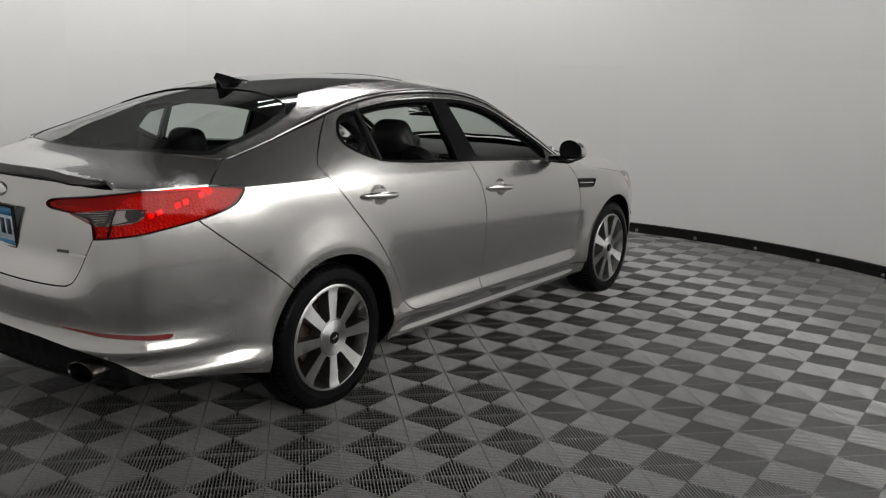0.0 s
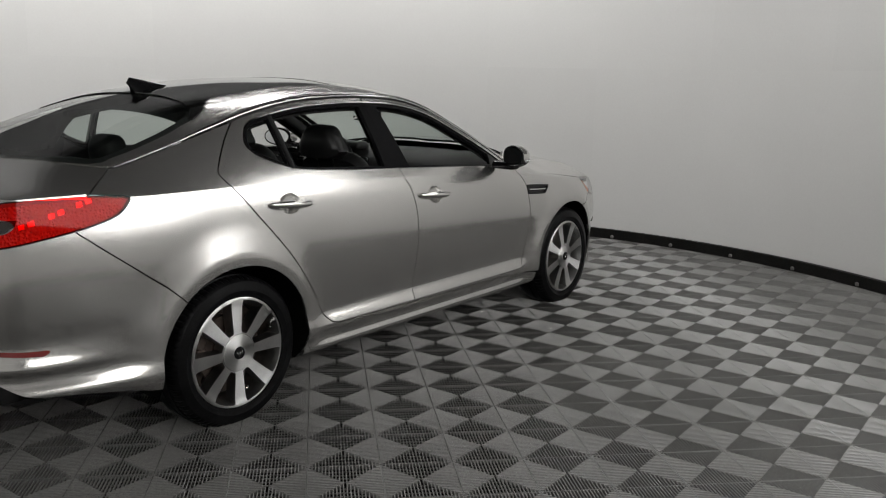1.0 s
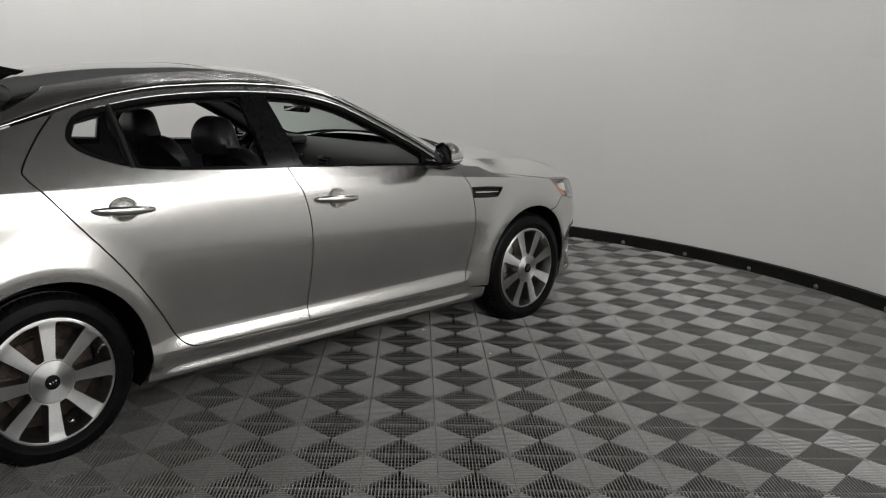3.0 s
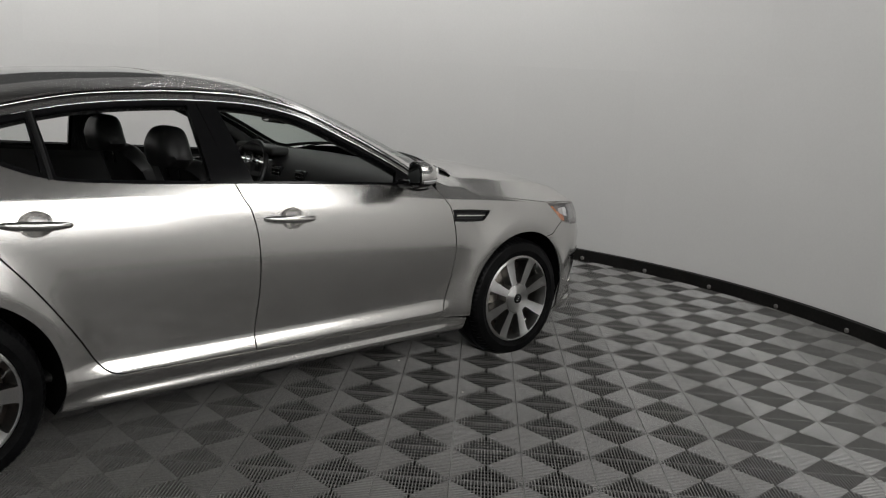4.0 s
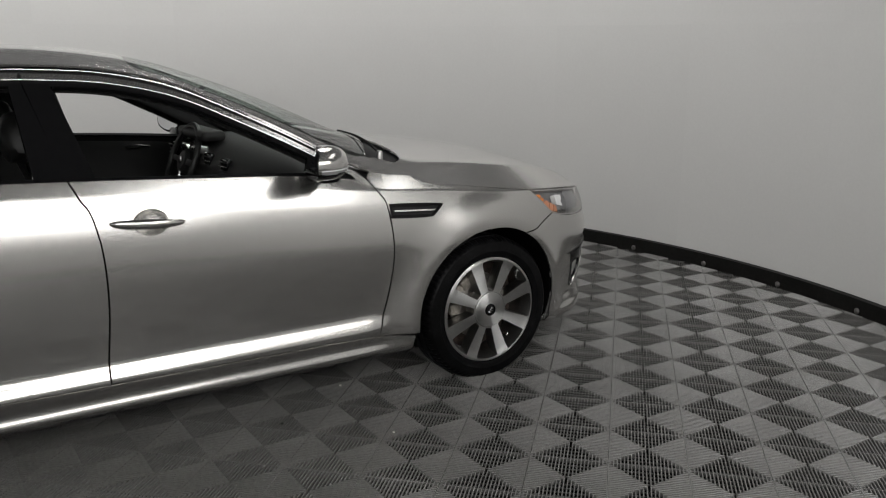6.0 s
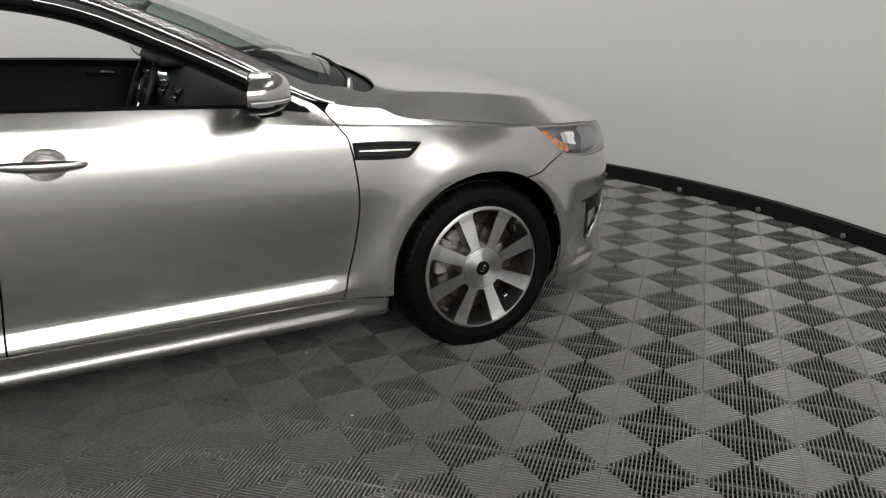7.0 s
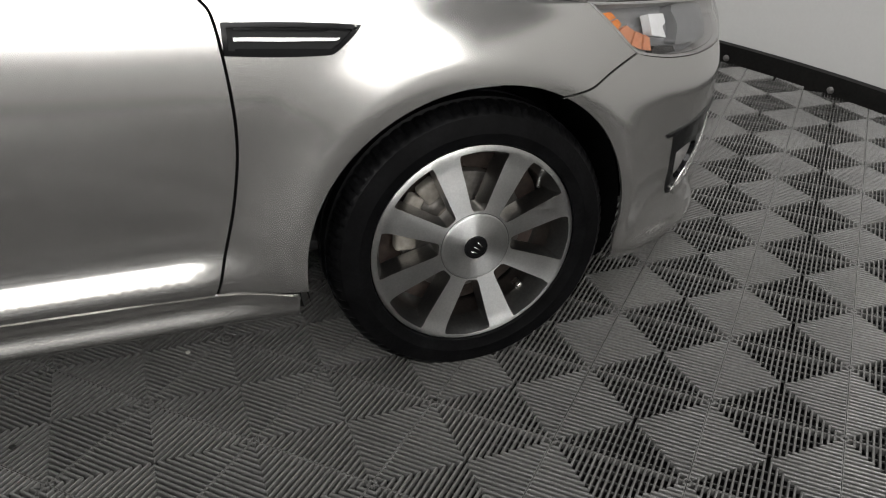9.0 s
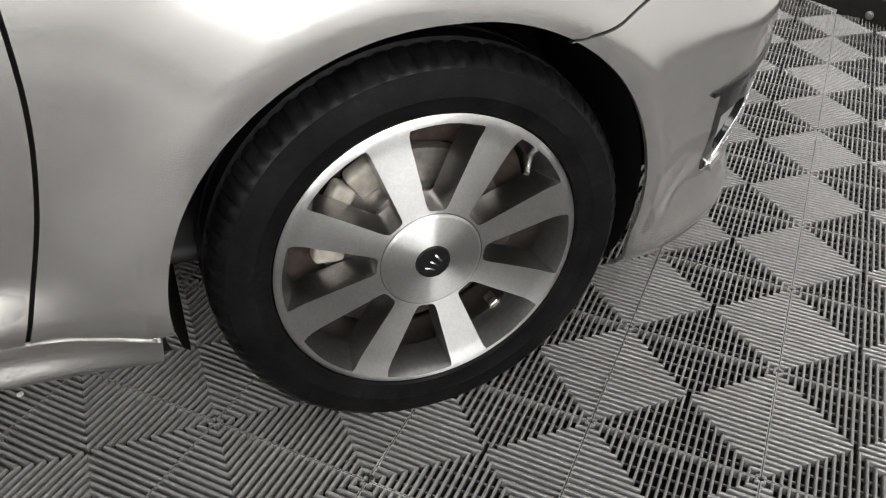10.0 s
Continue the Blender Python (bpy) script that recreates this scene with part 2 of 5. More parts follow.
# ---- mesh helpers ----
def finish(name, mesh, parent=None, mats=(), label="", smooth=True):
    ob = new(name, mesh)
    for m in mats:
        mesh.materials.append(m)
    if smooth:
        mesh.polygons.foreach_set("use_smooth", [True] * len(mesh.polygons))
    if parent is not None:
        ob.parent = parent
    if label:
        ob["label"] = label
    return ob


def part(name, bm, mat, parent, label="", smooth=None):
    """Links a bmesh as one mesh object under a thing or part; edges over 35 degrees stay sharp."""
    mesh = bpy.data.meshes.new(name)
    bmesh.ops.recalc_face_normals(bm, faces=bm.faces)
    for e in bm.edges:
        e.smooth = len(e.link_faces) == 2 and e.calc_face_angle(0) < radians(35 if smooth is None else smooth)
    bm.to_mesh(mesh)
    bm.free()
    return finish(name, mesh, parent, (mat,) if not isinstance(mat, (list, tuple)) else mat, label)


def rounded_box(bm, size, m, bevel=0.01, segs=2):
    """A box with rounded edges, placed by m."""
    made = bmesh.ops.create_cube(bm, size=1.0, matrix=m @ Matrix.Diagonal((*size, 1)))
    if bevel:
        bmesh.ops.bevel(bm, geom=list({e for v in made["verts"] for e in v.link_edges}), offset=bevel, segments=segs, affect="EDGES", profile=0.5)
    return bm


def lathe(bm, profile, segs, m=Matrix(), closed=False):
    """Turns (radius, height) pairs round the local z axis."""
    rings = []
    for r, h in profile:
        rings.append([bm.verts.new(m @ Vector((r * math.cos(2 * math.pi * i / segs), r * math.sin(2 * math.pi * i / segs), h))) for i in range(segs)])
    pairs = list(zip(rings, rings[1:])) + ([(rings[-1], rings[0])] if closed else [])
    for a, b in pairs:
        for i in range(segs):
            j = (i + 1) % segs
            bm.faces.new((a[i], a[j], b[j], b[i]))
    return rings


def tube(bm, pts, r, segs=8, caps=True):
    """A round bar along points."""
    pts = [Vector(p) for p in pts]
    rings = []
    for i, p in enumerate(pts):
        d = (pts[min(i + 1, len(pts) - 1)] - pts[max(i - 1, 0)]).normalized()
        side_ = d.orthogonal().normalized() if i == 0 else (rings_side - d * rings_side.dot(d)).normalized()
        rings_side = side_
        up = d.cross(side_)
        rr = r[i] if isinstance(r, (list, tuple)) else r
        rings.append([bm.verts.new(p + (side_ * math.cos(2 * math.pi * k / segs) + up * math.sin(2 * math.pi * k / segs)) * rr) for k in range(segs)])
    for a, b in zip(rings, rings[1:]):
        for k in range(segs):
            bm.faces.new((a[k], a[(k + 1) % segs], b[(k + 1) % segs], b[k]))
    if caps:
        bm.faces.new(rings[0][::-1])
        bm.faces.new(rings[-1])
    return rings


# ---- the booth: floor, round wall, base, ceiling ----
def wall_radius(a):
    """The booth is round; it widens where the camera comes from."""
    d = math.degrees(a) % 360
    return 4.4 + 1.5 * step(190, 225, d) * step(325, 285, d)


def wall_point(a, z, inward=0.0):
    r = wall_radius(a) - inward
    return ROOM + Vector((r * math.cos(a), r * math.sin(a), z))


def ring_wall(bm, z0, z1, in0, in1, n=240):
    """A closed band round the booth with an inner and an outer face."""
    loops = []
    for z, inn in ((z0, in0), (z1, in0), (z1, in1), (z0, in1)):
        loops.append([bm.verts.new(wall_point(2 * math.pi * i / n, z, inn)) for i in range(n)])
    for a, b in zip(loops, loops[1:] + loops[:1]):
        for i in range(n):
            j = (i + 1) % n
            bm.faces.new((a[i], a[j], b[j], b[i]))


bm = bmesh.new()
ring_wall(bm, -0.02, WALL_TOP, -0.012, -0.12)
wall = part("wall_round", bm, WALL, None, "white painted round booth wall with faint joints", 60)
tagged(wall, kind="structure", category="wall")
# painted sheets on the wall, in two tiers, each a little different in tone
SHEETS, SEAM = 25, 1.6
SHEET_PAINT = vary(material("white_sheet_paint", (0.7, 0.695, 0.68), 0.62, grain=0.012, size=60, bump=0.06, stain=0.035, stain_size=0.55), 0.025)
for z0, z1 in ((-0.018, SEAM), (SEAM, WALL_TOP)):
    for i in range(SHEETS):
        bm = bmesh.new()
        span = 2 * math.pi / SHEETS
        cols = [[bm.verts.new(wall_point(0.11 + span * (i + k / 10), z, d)) for z, d in ((z0, -0.012), (z0, 0.0), (z1, 0.0), (z1, -0.012))] for k in range(11)]
        for c0, c1 in zip(cols, cols[1:]):
            for k in range(3):
                bm.faces.new((c0[k], c1[k], c1[k + 1], c0[k + 1]))
        bm.faces.new(cols[0])
        bm.faces.new(cols[-1][::-1])
        part("wall_sheet", bm, SHEET_PAINT, wall)
# unseen band, kept dark so that roof and hood mirror something dark
bm = bmesh.new()
ring_wall(bm, WALL_TOP, CEIL, -0.01, -0.12)
upper_wall = part("wall_upper", bm, CEILING, None, "unseen dark wall above the white booth wall, assumed from dark reflections", 60)
tagged(upper_wall, kind="structure", category="wall")
bm = bmesh.new()
ring_wall(bm, -0.018, 0.088, 0.045, 0.0)
base = part("baseboard", bm, KERB, None, "black rubber base strip along the white wall", 60)
tagged(base, kind="structure", category="baseboard")
BOLT = material("grey_bolt", (0.14, 0.135, 0.13), 0.5, 0.3, grain=0.15, size=80)
for i in range(46):
    a = 2 * math.pi * (i + 0.35) / 46
    bm = bmesh.new()
    m = Matrix.Translation(wall_point(a, 0.022, 0.045)) @ Matrix.Rotation(a + math.pi, 4, "Z") @ Matrix.Rotation(radians(90), 4, "Y")
    lathe(bm, [(0.0, 0.014), (0.012, 0.012), (0.016, 0.008), (0.016, 0.0), (0.02, 0.0), (0.02, -0.004)], 12, m)
    part("bolt", bm, BOLT, base, "pale bolt head")
bm = bmesh.new()
bmesh.ops.create_circle(bm, cap_ends=True, segments=64, radius=6.2, matrix=Matrix.Translation(ROOM + Vector((0, 0, CEIL + 0.06))))
ret = bmesh.ops.extrude_face_region(bm, geom=list(bm.faces))
bmesh.ops.translate(bm, verts=[v for v in ret["geom"] if isinstance(v, bmesh.types.BMVert)], vec=(0, 0, 0.1))
ceiling = part("ceiling", bm, CEILING, None, "dark painted ceiling over the booth")
tagged(ceiling, kind="structure", category="ceiling")
bm = bmesh.new()
bmesh.ops.create_circle(bm, cap_ends=True, segments=64, radius=6.2, matrix=Matrix.Translation(ROOM + Vector((0, 0, -0.018))))
ret = bmesh.ops.extrude_face_region(bm, geom=list(bm.faces))
bmesh.ops.translate(bm, verts=[v for v in ret["geom"] if isinstance(v, bmesh.types.BMVert)], vec=(0, 0, -0.1))
floor = part("floor", bm, SUBFLOOR, None, "grey ribbed interlocking tile floor over dark ground")
tagged(floor, kind="structure", category="floor")


def unseen_ceiling_light(degrees, out, long, wide, watts, tilt):
    """An unseen lamp: a shallow housing on drop rods, with the lamp under its diffuser."""
    x, y = ROOM.x + out * math.cos(radians(degrees)), ROOM.y + out * math.sin(radians(degrees))
    turn = radians(degrees) + math.pi / 2
    z = CEIL - 0.12 - 0.5 * wide * math.sin(radians(tilt))
    root = new("unseen_ceiling_light")
    root.matrix_world = Matrix.Translation((x, y, z)) @ Matrix.Rotation(turn, 4, "Z") @ Matrix.Rotation(radians(-tilt), 4, "X")
    b = bmesh.new()
    rounded_box(b, (long + 0.1, wide + 0.1, 0.07), Matrix.Translation((0, 0, 0.035)), 0.01)
    part("housing", b, MATT_BLACK, root)
    b = bmesh.new()
    rounded_box(b, (long + 0.02, wide + 0.02, 0.01), Matrix.Translation((0, 0, -0.003)), 0.002, 1)
    part("diffuser", b, DIFFUSER, root, "white glowing diffuser")
    for sx in (-0.5, 0.5):
        b = bmesh.new()
        tube(b, [(sx, 0, 0.06), (sx, 0, 0.185)], 0.01)
        part("drop_rod", b, MATT_BLACK, root)
    lamp = bpy.data.lights.new("unseen_light_panel", "AREA")
    lamp.shape, lamp.size, lamp.size_y, lamp.energy, lamp.color = "RECTANGLE", long, wide, watts, LAMP_TINT
    ob = new("unseen_light_panel", lamp)
    ob.matrix_world = root.matrix_world @ Matrix.Translation((0, 0, -0.02))
    tagged(root, "unseen black flat lamp panel with white diffuser under the ceiling", "lamp", "ceiling lamps")


DIFFUSER = glow_material("lamp_diffuser", LAMP_TINT, 4.0)
for row in LAMPS:
    unseen_ceiling_light(*row)


def wall_panel(degrees, z, wide, watts):
    """An unseen large soft panel on the wall, tipped a little down towards the car."""
    tall = 1.25
    a = radians(degrees)
    root = new("unseen_light_panel")
    out = wall_point(a, z, 0.7)
    root.matrix_world = Matrix.Translation(out) @ Matrix.Rotation(a + math.pi / 2, 4, "Z") @ Matrix.Rotation(radians(62), 4, "X")
    b = bmesh.new()
    rounded_box(b, (wide + 0.08, tall + 0.08, 0.09), Matrix.Translation((0, 0, 0.05)), 0.02)
    part("housing", b, MATT_BLACK, root)
    b = bmesh.new()
    rounded_box(b, (wide, tall, 0.01), Matrix.Translation((0, 0, 0.0)), 0.002, 1)
    part("diffuser", b, DIFFUSER, root, "white glowing diffuser")
    for sx in (-0.4, 0.4):
        b = bmesh.new()
        tube(b, [(sx * wide, 0.2, 0.08), (sx * wide, -0.1, 0.62)], 0.018)
        part("wall_bracket", b, MATT_BLACK, root)
    lamp = bpy.data.lights.new("soft_panel", "AREA")
    lamp.shape, lamp.size, lamp.size_y, lamp.energy, lamp.color = "RECTANGLE", wide, tall, watts, LAMP_TINT
    ob = new("soft_panel", lamp)
    ob.matrix_world = root.matrix_world @ Matrix.Translation((0, 0, -0.03))
    tagged(root, "unseen large black-framed soft light panel, assumed high on the wall", "lamp", "wall lamps")


for row in WALL_PANELS:
    wall_panel(*row)

# ---- car: sheet metal ----
from mathutils.geometry import delaunay_2d_cdt


def curve(*pts, n=6):
    """A smooth open line through chart points."""
    out = []
    P = [pts[0], *pts, pts[-1]]
    for i in range(1, len(P) - 2):
        p0, p1, p2, p3 = P[i - 1], P[i], P[i + 1], P[i + 2]
        for k in range(n):
            t = k / n
            out.append(tuple(0.5 * (2 * p1[c] + (p2[c] - p0[c]) * t + (2 * p0[c] - 5 * p1[c] + 4 * p2[c] - p3[c]) * t * t + (3 * p1[c] - p0[c] - 3 * p2[c] + p3[c]) * t ** 3) for c in (0, 1)))
    return out + [pts[-1]]


def rail_line(x0, x1, d, n=24):
    return [(x0 + (x1 - x0) * i / n, rail_z(x0 + (x1 - x0) * i / n) - d) for i in range(n + 1)]


def arch(cx, a0, a1, r=0.366, n=40):
    """The wheel arch's lip as an arc, a little wider low down."""
    pts = []
    for i in range(n + 1):
        a = radians(a0 + (a1 - a0) * i / n)
        rr = r + 0.012 * abs(math.cos(a)) + 0.05 * max(0.0, -math.sin(a)) ** 2
        pts.append((cx + rr * math.cos(a), RW + rr * math.sin(a)))
    return pts


def inside(p, loop):
    x, y = p
    odd = False
    for (x0, y0), (x1, y1) in zip(loop, loop[1:] + loop[:1]):
        if (y0 > y) != (y1 > y) and x < (x1 - x0) * (y - y0) / (y1 - y0) + x0:
            odd = not odd
    return odd


def dense(loop, d):
    out = []
    for a, b in zip(loop, loop[1:] + loop[:1]):
        n = max(1, math.ceil(math.hypot(b[0] - a[0], b[1] - a[1]) / d))
        out += [(a[0] + (b[0] - a[0]) * k / n, a[1] + (b[1] - a[1]) * k / n) for k in range(n)]
    return [p for i, p in enumerate(out) if math.hypot(p[0] - out[i - 1][0], p[1] - out[i - 1][1]) > 1e-4]


def inset(loop, d):
    """The loop drawn in by d (out, where d is negative)."""
    area = sum(a[0] * b[1] - b[0] * a[1] for a, b in zip(loop, loop[1:] + loop[:1]))
    s = 1 if area > 0 else -1
    out = []
    for i, p in enumerate(loop):
        a, b = loop[i - 1], loop[(i + 1) % len(loop)]
        t0, t1 = Vector((p[0] - a[0], p[1] - a[1])).normalized(), Vector((b[0] - p[0], b[1] - p[1])).normalized()
        n = Vector((-(t0.y + t1.y), t0.x + t1.x))
        if n.length < 1e-6:
            n = Vector((-t1.y, t1.x))
        n.normalize()
        k = s * d / max(0.45, n.dot(Vector((-t1.y, t1.x))))
        out.append((p[0] + n.x * k, p[1] + n.y * k))
    return out


class Sheet:
    """Collects patches of curved sheet with true normals."""

    def __init__(self):
        self.v, self.n, self.f, self.m = [], [], [], []

    def patch(self, fn, loop, holes=(), du=0.026, dv=0.0125, gap=0.0031, flange=0.007, depth=0.0, fine=0.02, mat=0, hole_gap=None, lip=True):
        loop = inset(dense(loop, fine), gap)
        holes = [inset(dense(h, fine), -(gap if hole_gap is None else hole_gap)) for h in holes]
        pts, edges = [], []
        for l in (loop, *holes):
            k = len(pts)
            pts += l
            edges += [(k + i, k + (i + 1) % len(l)) for i in range(len(l))]
        lo = [min(p[c] for p in loop) for c in (0, 1)]
        hi = [max(p[c] for p in loop) for c in (0, 1)]
        tight, wide = inset(loop, 0.3 * min(du, dv)), [inset(h, -0.3 * min(du, dv)) for h in holes]
        crease = fn is side and lo[1] < crease_z(hi[0]) and hi[1] > crease_z(lo[0]) - 0.1
        if crease:
            for off in (-0.006, 0.0, 0.006):
                last = None
                for i in range(int((hi[0] - lo[0]) / 0.02) + 1):
                    p = (lo[0] + i * 0.02, crease_z(lo[0] + i * 0.02) + off)
                    if inside(p, tight) and not any(inside(p, h) for h in wide):
                        pts.append(p)
                        if last == i - 1:
                            edges.append((len(pts) - 2, len(pts) - 1))
                        last = i
        z, j = lo[1], 0
        while z < hi[1]:
            for i in range(int((hi[0] - lo[0]) / du) + 2):
                p = (lo[0] + (i + 0.5 * (j % 2)) * du, z)
                if crease and abs(z - crease_z(p[0])) < 0.011:
                    continue
                if inside(p, tight) and not any(inside(p, h) for h in wide):
                    pts.append(p)
            z, j = z + (dv if z > 0.45 or fn is top or dv > 0.02 else 0.5 * dv), j + 1
        vs, es, fs, *_ = delaunay_2d_cdt([Vector(p) for p in pts], edges, [], 0, 1e-5)
        base, k = len(self.v), 0
        for p in vs:
            P, N = self.point(fn, p, depth)
            self.v.append(P)
            self.n.append(N)
        for t in fs:
            mid = (sum(vs[i][0] for i in t) / 3, sum(vs[i][1] for i in t) / 3)
            if inside(mid, loop) and not any(inside(mid, h) for h in holes):
                a, b, c = (vs[i] for i in t)
                turn = (b[0] - a[0]) * (c[1] - a[1]) - (b[1] - a[1]) * (c[0] - a[0])
                self.f.append(tuple(base + i for i in (t if turn > 0 else t[::-1])))
                self.m.append(mat)
        if flange:
            for l in (loop, *holes):
                area = sum(a[0] * b[1] - b[0] * a[1] for a, b in zip(l, l[1:] + l[:1]))
                out_s = (1 if area > 0 else -1) * (1 if l is loop else -1)
                k = len(self.v)
                P, N = zip(*[self.point(fn, p, depth) for p in l])
                m = len(l)
                for i in range(m):
                    t = P[(i + 1) % m] - P[i - 1]
                    o = (t.cross(N[i]) * out_s).normalized()
                    o = (o + 0.2 * N[i]).normalized()
                    self.v += [P[i], P[i] - N[i] * flange]
                    self.n += [o, o]
                for i in range(m):
                    j = (i + 1) % m
                    q = (k + 2 * i, k + 2 * i + 1, k + 2 * j + 1, k + 2 * j)
                    self.f.append(q if out_s > 0 else q[::-1])
                    self.m.append(mat)
        return self

    @staticmethod
    def point(fn, p, depth):
        h = 0.004
        a, b = fn(p[0] + h, p[1]) - fn(p[0] - h, p[1]), fn(p[0], p[1] + h) - fn(p[0], p[1] - h)
        n = a.cross(b).normalized()
        return fn(p[0], p[1]) - n * depth, n

    def mirrored(self, both=False):
        flip = Vector((1, -1, 1))
        s = Sheet()
        k = len(self.v) if both else 0
        s.v = (list(self.v) if both else []) + [v * flip for v in self.v]
        s.n = (list(self.n) if both else []) + [v * flip for v in self.n]
        s.f = (list(self.f) if both else []) + [tuple(k + i for i in q[::-1]) for q in self.f]
        s.m = (list(self.m) if both else []) + list(self.m)
        return s

    def make(self, name, mats, parent, label=""):
        mesh = bpy.data.meshes.new(name)
        mesh.from_pydata([tuple(v) for v in self.v], [], self.f)
        for m in mats if isinstance(mats, (list, tuple)) else (mats,):
            mesh.materials.append(m)
        mesh.polygons.foreach_set("material_index", self.m)
        mesh.polygons.foreach_set("use_smooth", [True] * len(self.f))
        mesh.normals_split_custom_set_from_vertices([tuple(v) for v in self.n])
        return finish(name, mesh, parent, (), label, smooth=False)


def pair(name, sheet, mats, parent, label=""):
    """The panel of the right flank and its mirror image on the left."""
    return sheet.make(name, mats, parent, label), sheet.mirrored().make(name, mats, parent, label)


car = new("car")
tagged(car, "silver metallic four-door sedan parked on the ribbed tile floor", "car")

# lines that the panels share
rear_gap = curve((0.15, rail_z(0.15) - 0.026), (0.065, 1.192), (-0.017, 1.088), (-0.014, 1.05), (0.035, 0.994), (0.125, 0.884), (0.287, 0.693), (0.426, 0.501), (0.5, 0.385), (0.545, 0.336), (0.595, 0.318))
sill = curve((0.595, 0.318), (1.17, 0.307), (1.95, 0.296), (2.232, 0.284))
mid_gap = curve((1.17, 0.307), (1.17, 0.35), (1.184, 0.575), (1.18, 0.775), (1.157, 0.905), (1.13, 0.955), (1.1, 1.021))
front_gap = curve((2.232, 0.284), (2.252, 0.355), (2.286, 0.5), (2.3, 0.65), (2.283, 0.83), (2.258, 0.88), (2.218, 0.938))
win_rear = curve((1.1, 1.021), (0.964, 1.026), (0.67, 1.04), (0.41, 1.063), (0.254, 1.108), (0.18, 1.15), (0.166, 1.19), (0.2, 1.245), (0.245, rail_z(0.245) - 0.05))
win_front = curve((2.165, 0.943), (1.95, 0.973), (1.6, 0.995), (1.1, 1.021))
deck_gap = curve((-0.455, 1.117), (-0.531, 1.071), (-0.602, 1.03))
tail_back = curve((-0.6, 1.03), (-0.53, 1.024), (-0.46, 1.014), (-0.468, 0.99), (-0.512, 0.954), (-0.58, 0.93), (-0.676, 0.908))
rear_bumper_gap = curve((-0.676, 0.908), (-0.524, 0.79), (-0.318, 0.636))
bumper_gap = curve((3.191, 0.705), (3.1, 0.675), (3.042, 0.653), (2.966, 0.643))
lamp_back = curve((3.066, 0.82), (3.12, 0.77), (3.165, 0.725), (3.191, 0.705))
hood_side = curve((2.436, rail_z(2.436) - 0.003), (2.46, 0.92), (2.5, 0.9015), (2.55, 0.892), (2.625, 0.8835), (2.853, 0.8505), (3.066, 0.8215))


def arc_angle(p, cx):
    return math.degrees(math.atan2(p[1] - RW, p[0] - cx))


def ellipse(cx, cz, a, b, n=32):
    return [(cx + a * math.cos(2 * math.pi * i / n), cz + b * math.sin(2 * math.pi * i / n)) for i in range(n)]


cup_rear, cup_front = ellipse(0.312, 0.917, 0.062, 0.046), ellipse(1.348, 0.864, 0.062, 0.046)
vent_loop = curve((2.2925, 0.836), (2.42, 0.829), (2.538, 0.8175), (2.547, 0.812), (2.53, 0.795), (2.5, 0.773), (2.478, 0.767), (2.38, 0.771), (2.2925, 0.779), n=3)

# rear door
door = Sheet()
loop = rear_gap[:-1] + [p for p in sill if p[0] < 1.168] + mid_gap[:-1] + win_rear[:-1] + rail_line(0.245, 1.008, 0.05) + rail_line(1.01, 0.16, 0.026)
door.patch(side, loop, holes=[cup_rear], hole_gap=0.0)
rear_doors = pair("rear_door", door, PAINT, car)
# front door
door = Sheet()
loop = [p for p in sill if p[0] > 1.172] + front_gap[1:] + rail_line(2.19, 1.014, 0.026) + rail_line(1.014, 2.15, 0.05) + win_front[:-1] + mid_gap[::-1][:-1]
door.patch(side, loop, holes=[cup_front], hole_gap=0.0)
front_doors = pair("front_door", door, PAINT, car)
# quarter panel with the sill below the doors
s = Sheet()
low = curve((0.41, 0.2), (0.6, 0.193), (1.2, 0.192), (2.0, 0.19), (2.4, 0.187))
loop = [(x, z - 0.004 - 0.014 * step(-0.3, 0.13, x)) for x, z in rail_line(0.15, -0.44, 0.008)] + deck_gap[1:-1] + tail_back[:-1] + rear_bumper_gap[:-1] + arch(0.0, arc_angle((-0.318, 0.636), 0), -17) + low + [(2.402, 0.266)] + [(2.3, 0.278)] + sill[::-1] + rear_gap[::-1][1:-1]
s.patch(side, loop, du=0.015, dv=0.011)
pair("quarter_panel", s, PAINT, car)
# front fender
s = Sheet()
loop = front_gap[:-1] + [(2.222, 0.945), (2.245, 0.963), (2.33, rail_z(2.33) - 0.003)] + hood_side[:-1] + lamp_back[:-1] + bumper_gap[:-1] + arch(WB, arc_angle((2.966, 0.643), WB), 187) + [(2.3, 0.278)]
s.patch(side, loop, holes=[inset(dense(vent_loop, 0.02), 0.004)], hole_gap=0.0, du=0.015, dv=0.011)
fenders = pair("front_fender", s, PAINT, car)
# rear bumper
s = Sheet()
tail_low = curve((-0.676, 0.908), (-0.877, 0.872), (-1.034, 0.853), (-1.085, 0.85))
lid_side = curve((-1.085, 0.85), (-1.136, 0.77), (-1.18, 0.7), (-1.21, 0.672), (-1.27, 0.66), (-1.45, 0.656), (-1.7501, 0.66))
loop = tail_low[:-1] + lid_side + curve((-1.7501, 0.452), (-1.4, 0.445), (-1.15, 0.42), (-1.02, 0.385), (-0.867, 0.322), (-0.673, 0.298), (-0.385, 0.248)) + arch(0.0, 191, arc_angle((-0.318, 0.636), 0)) + rear_bumper_gap[::-1][1:-1]
s.patch(lower, loop, gap=0.0022, du=0.02, dv=0.009)
bumper = s.mirrored(True).make("rear_bumper", PAINT, car)
# black diffuser below it
s = Sheet()
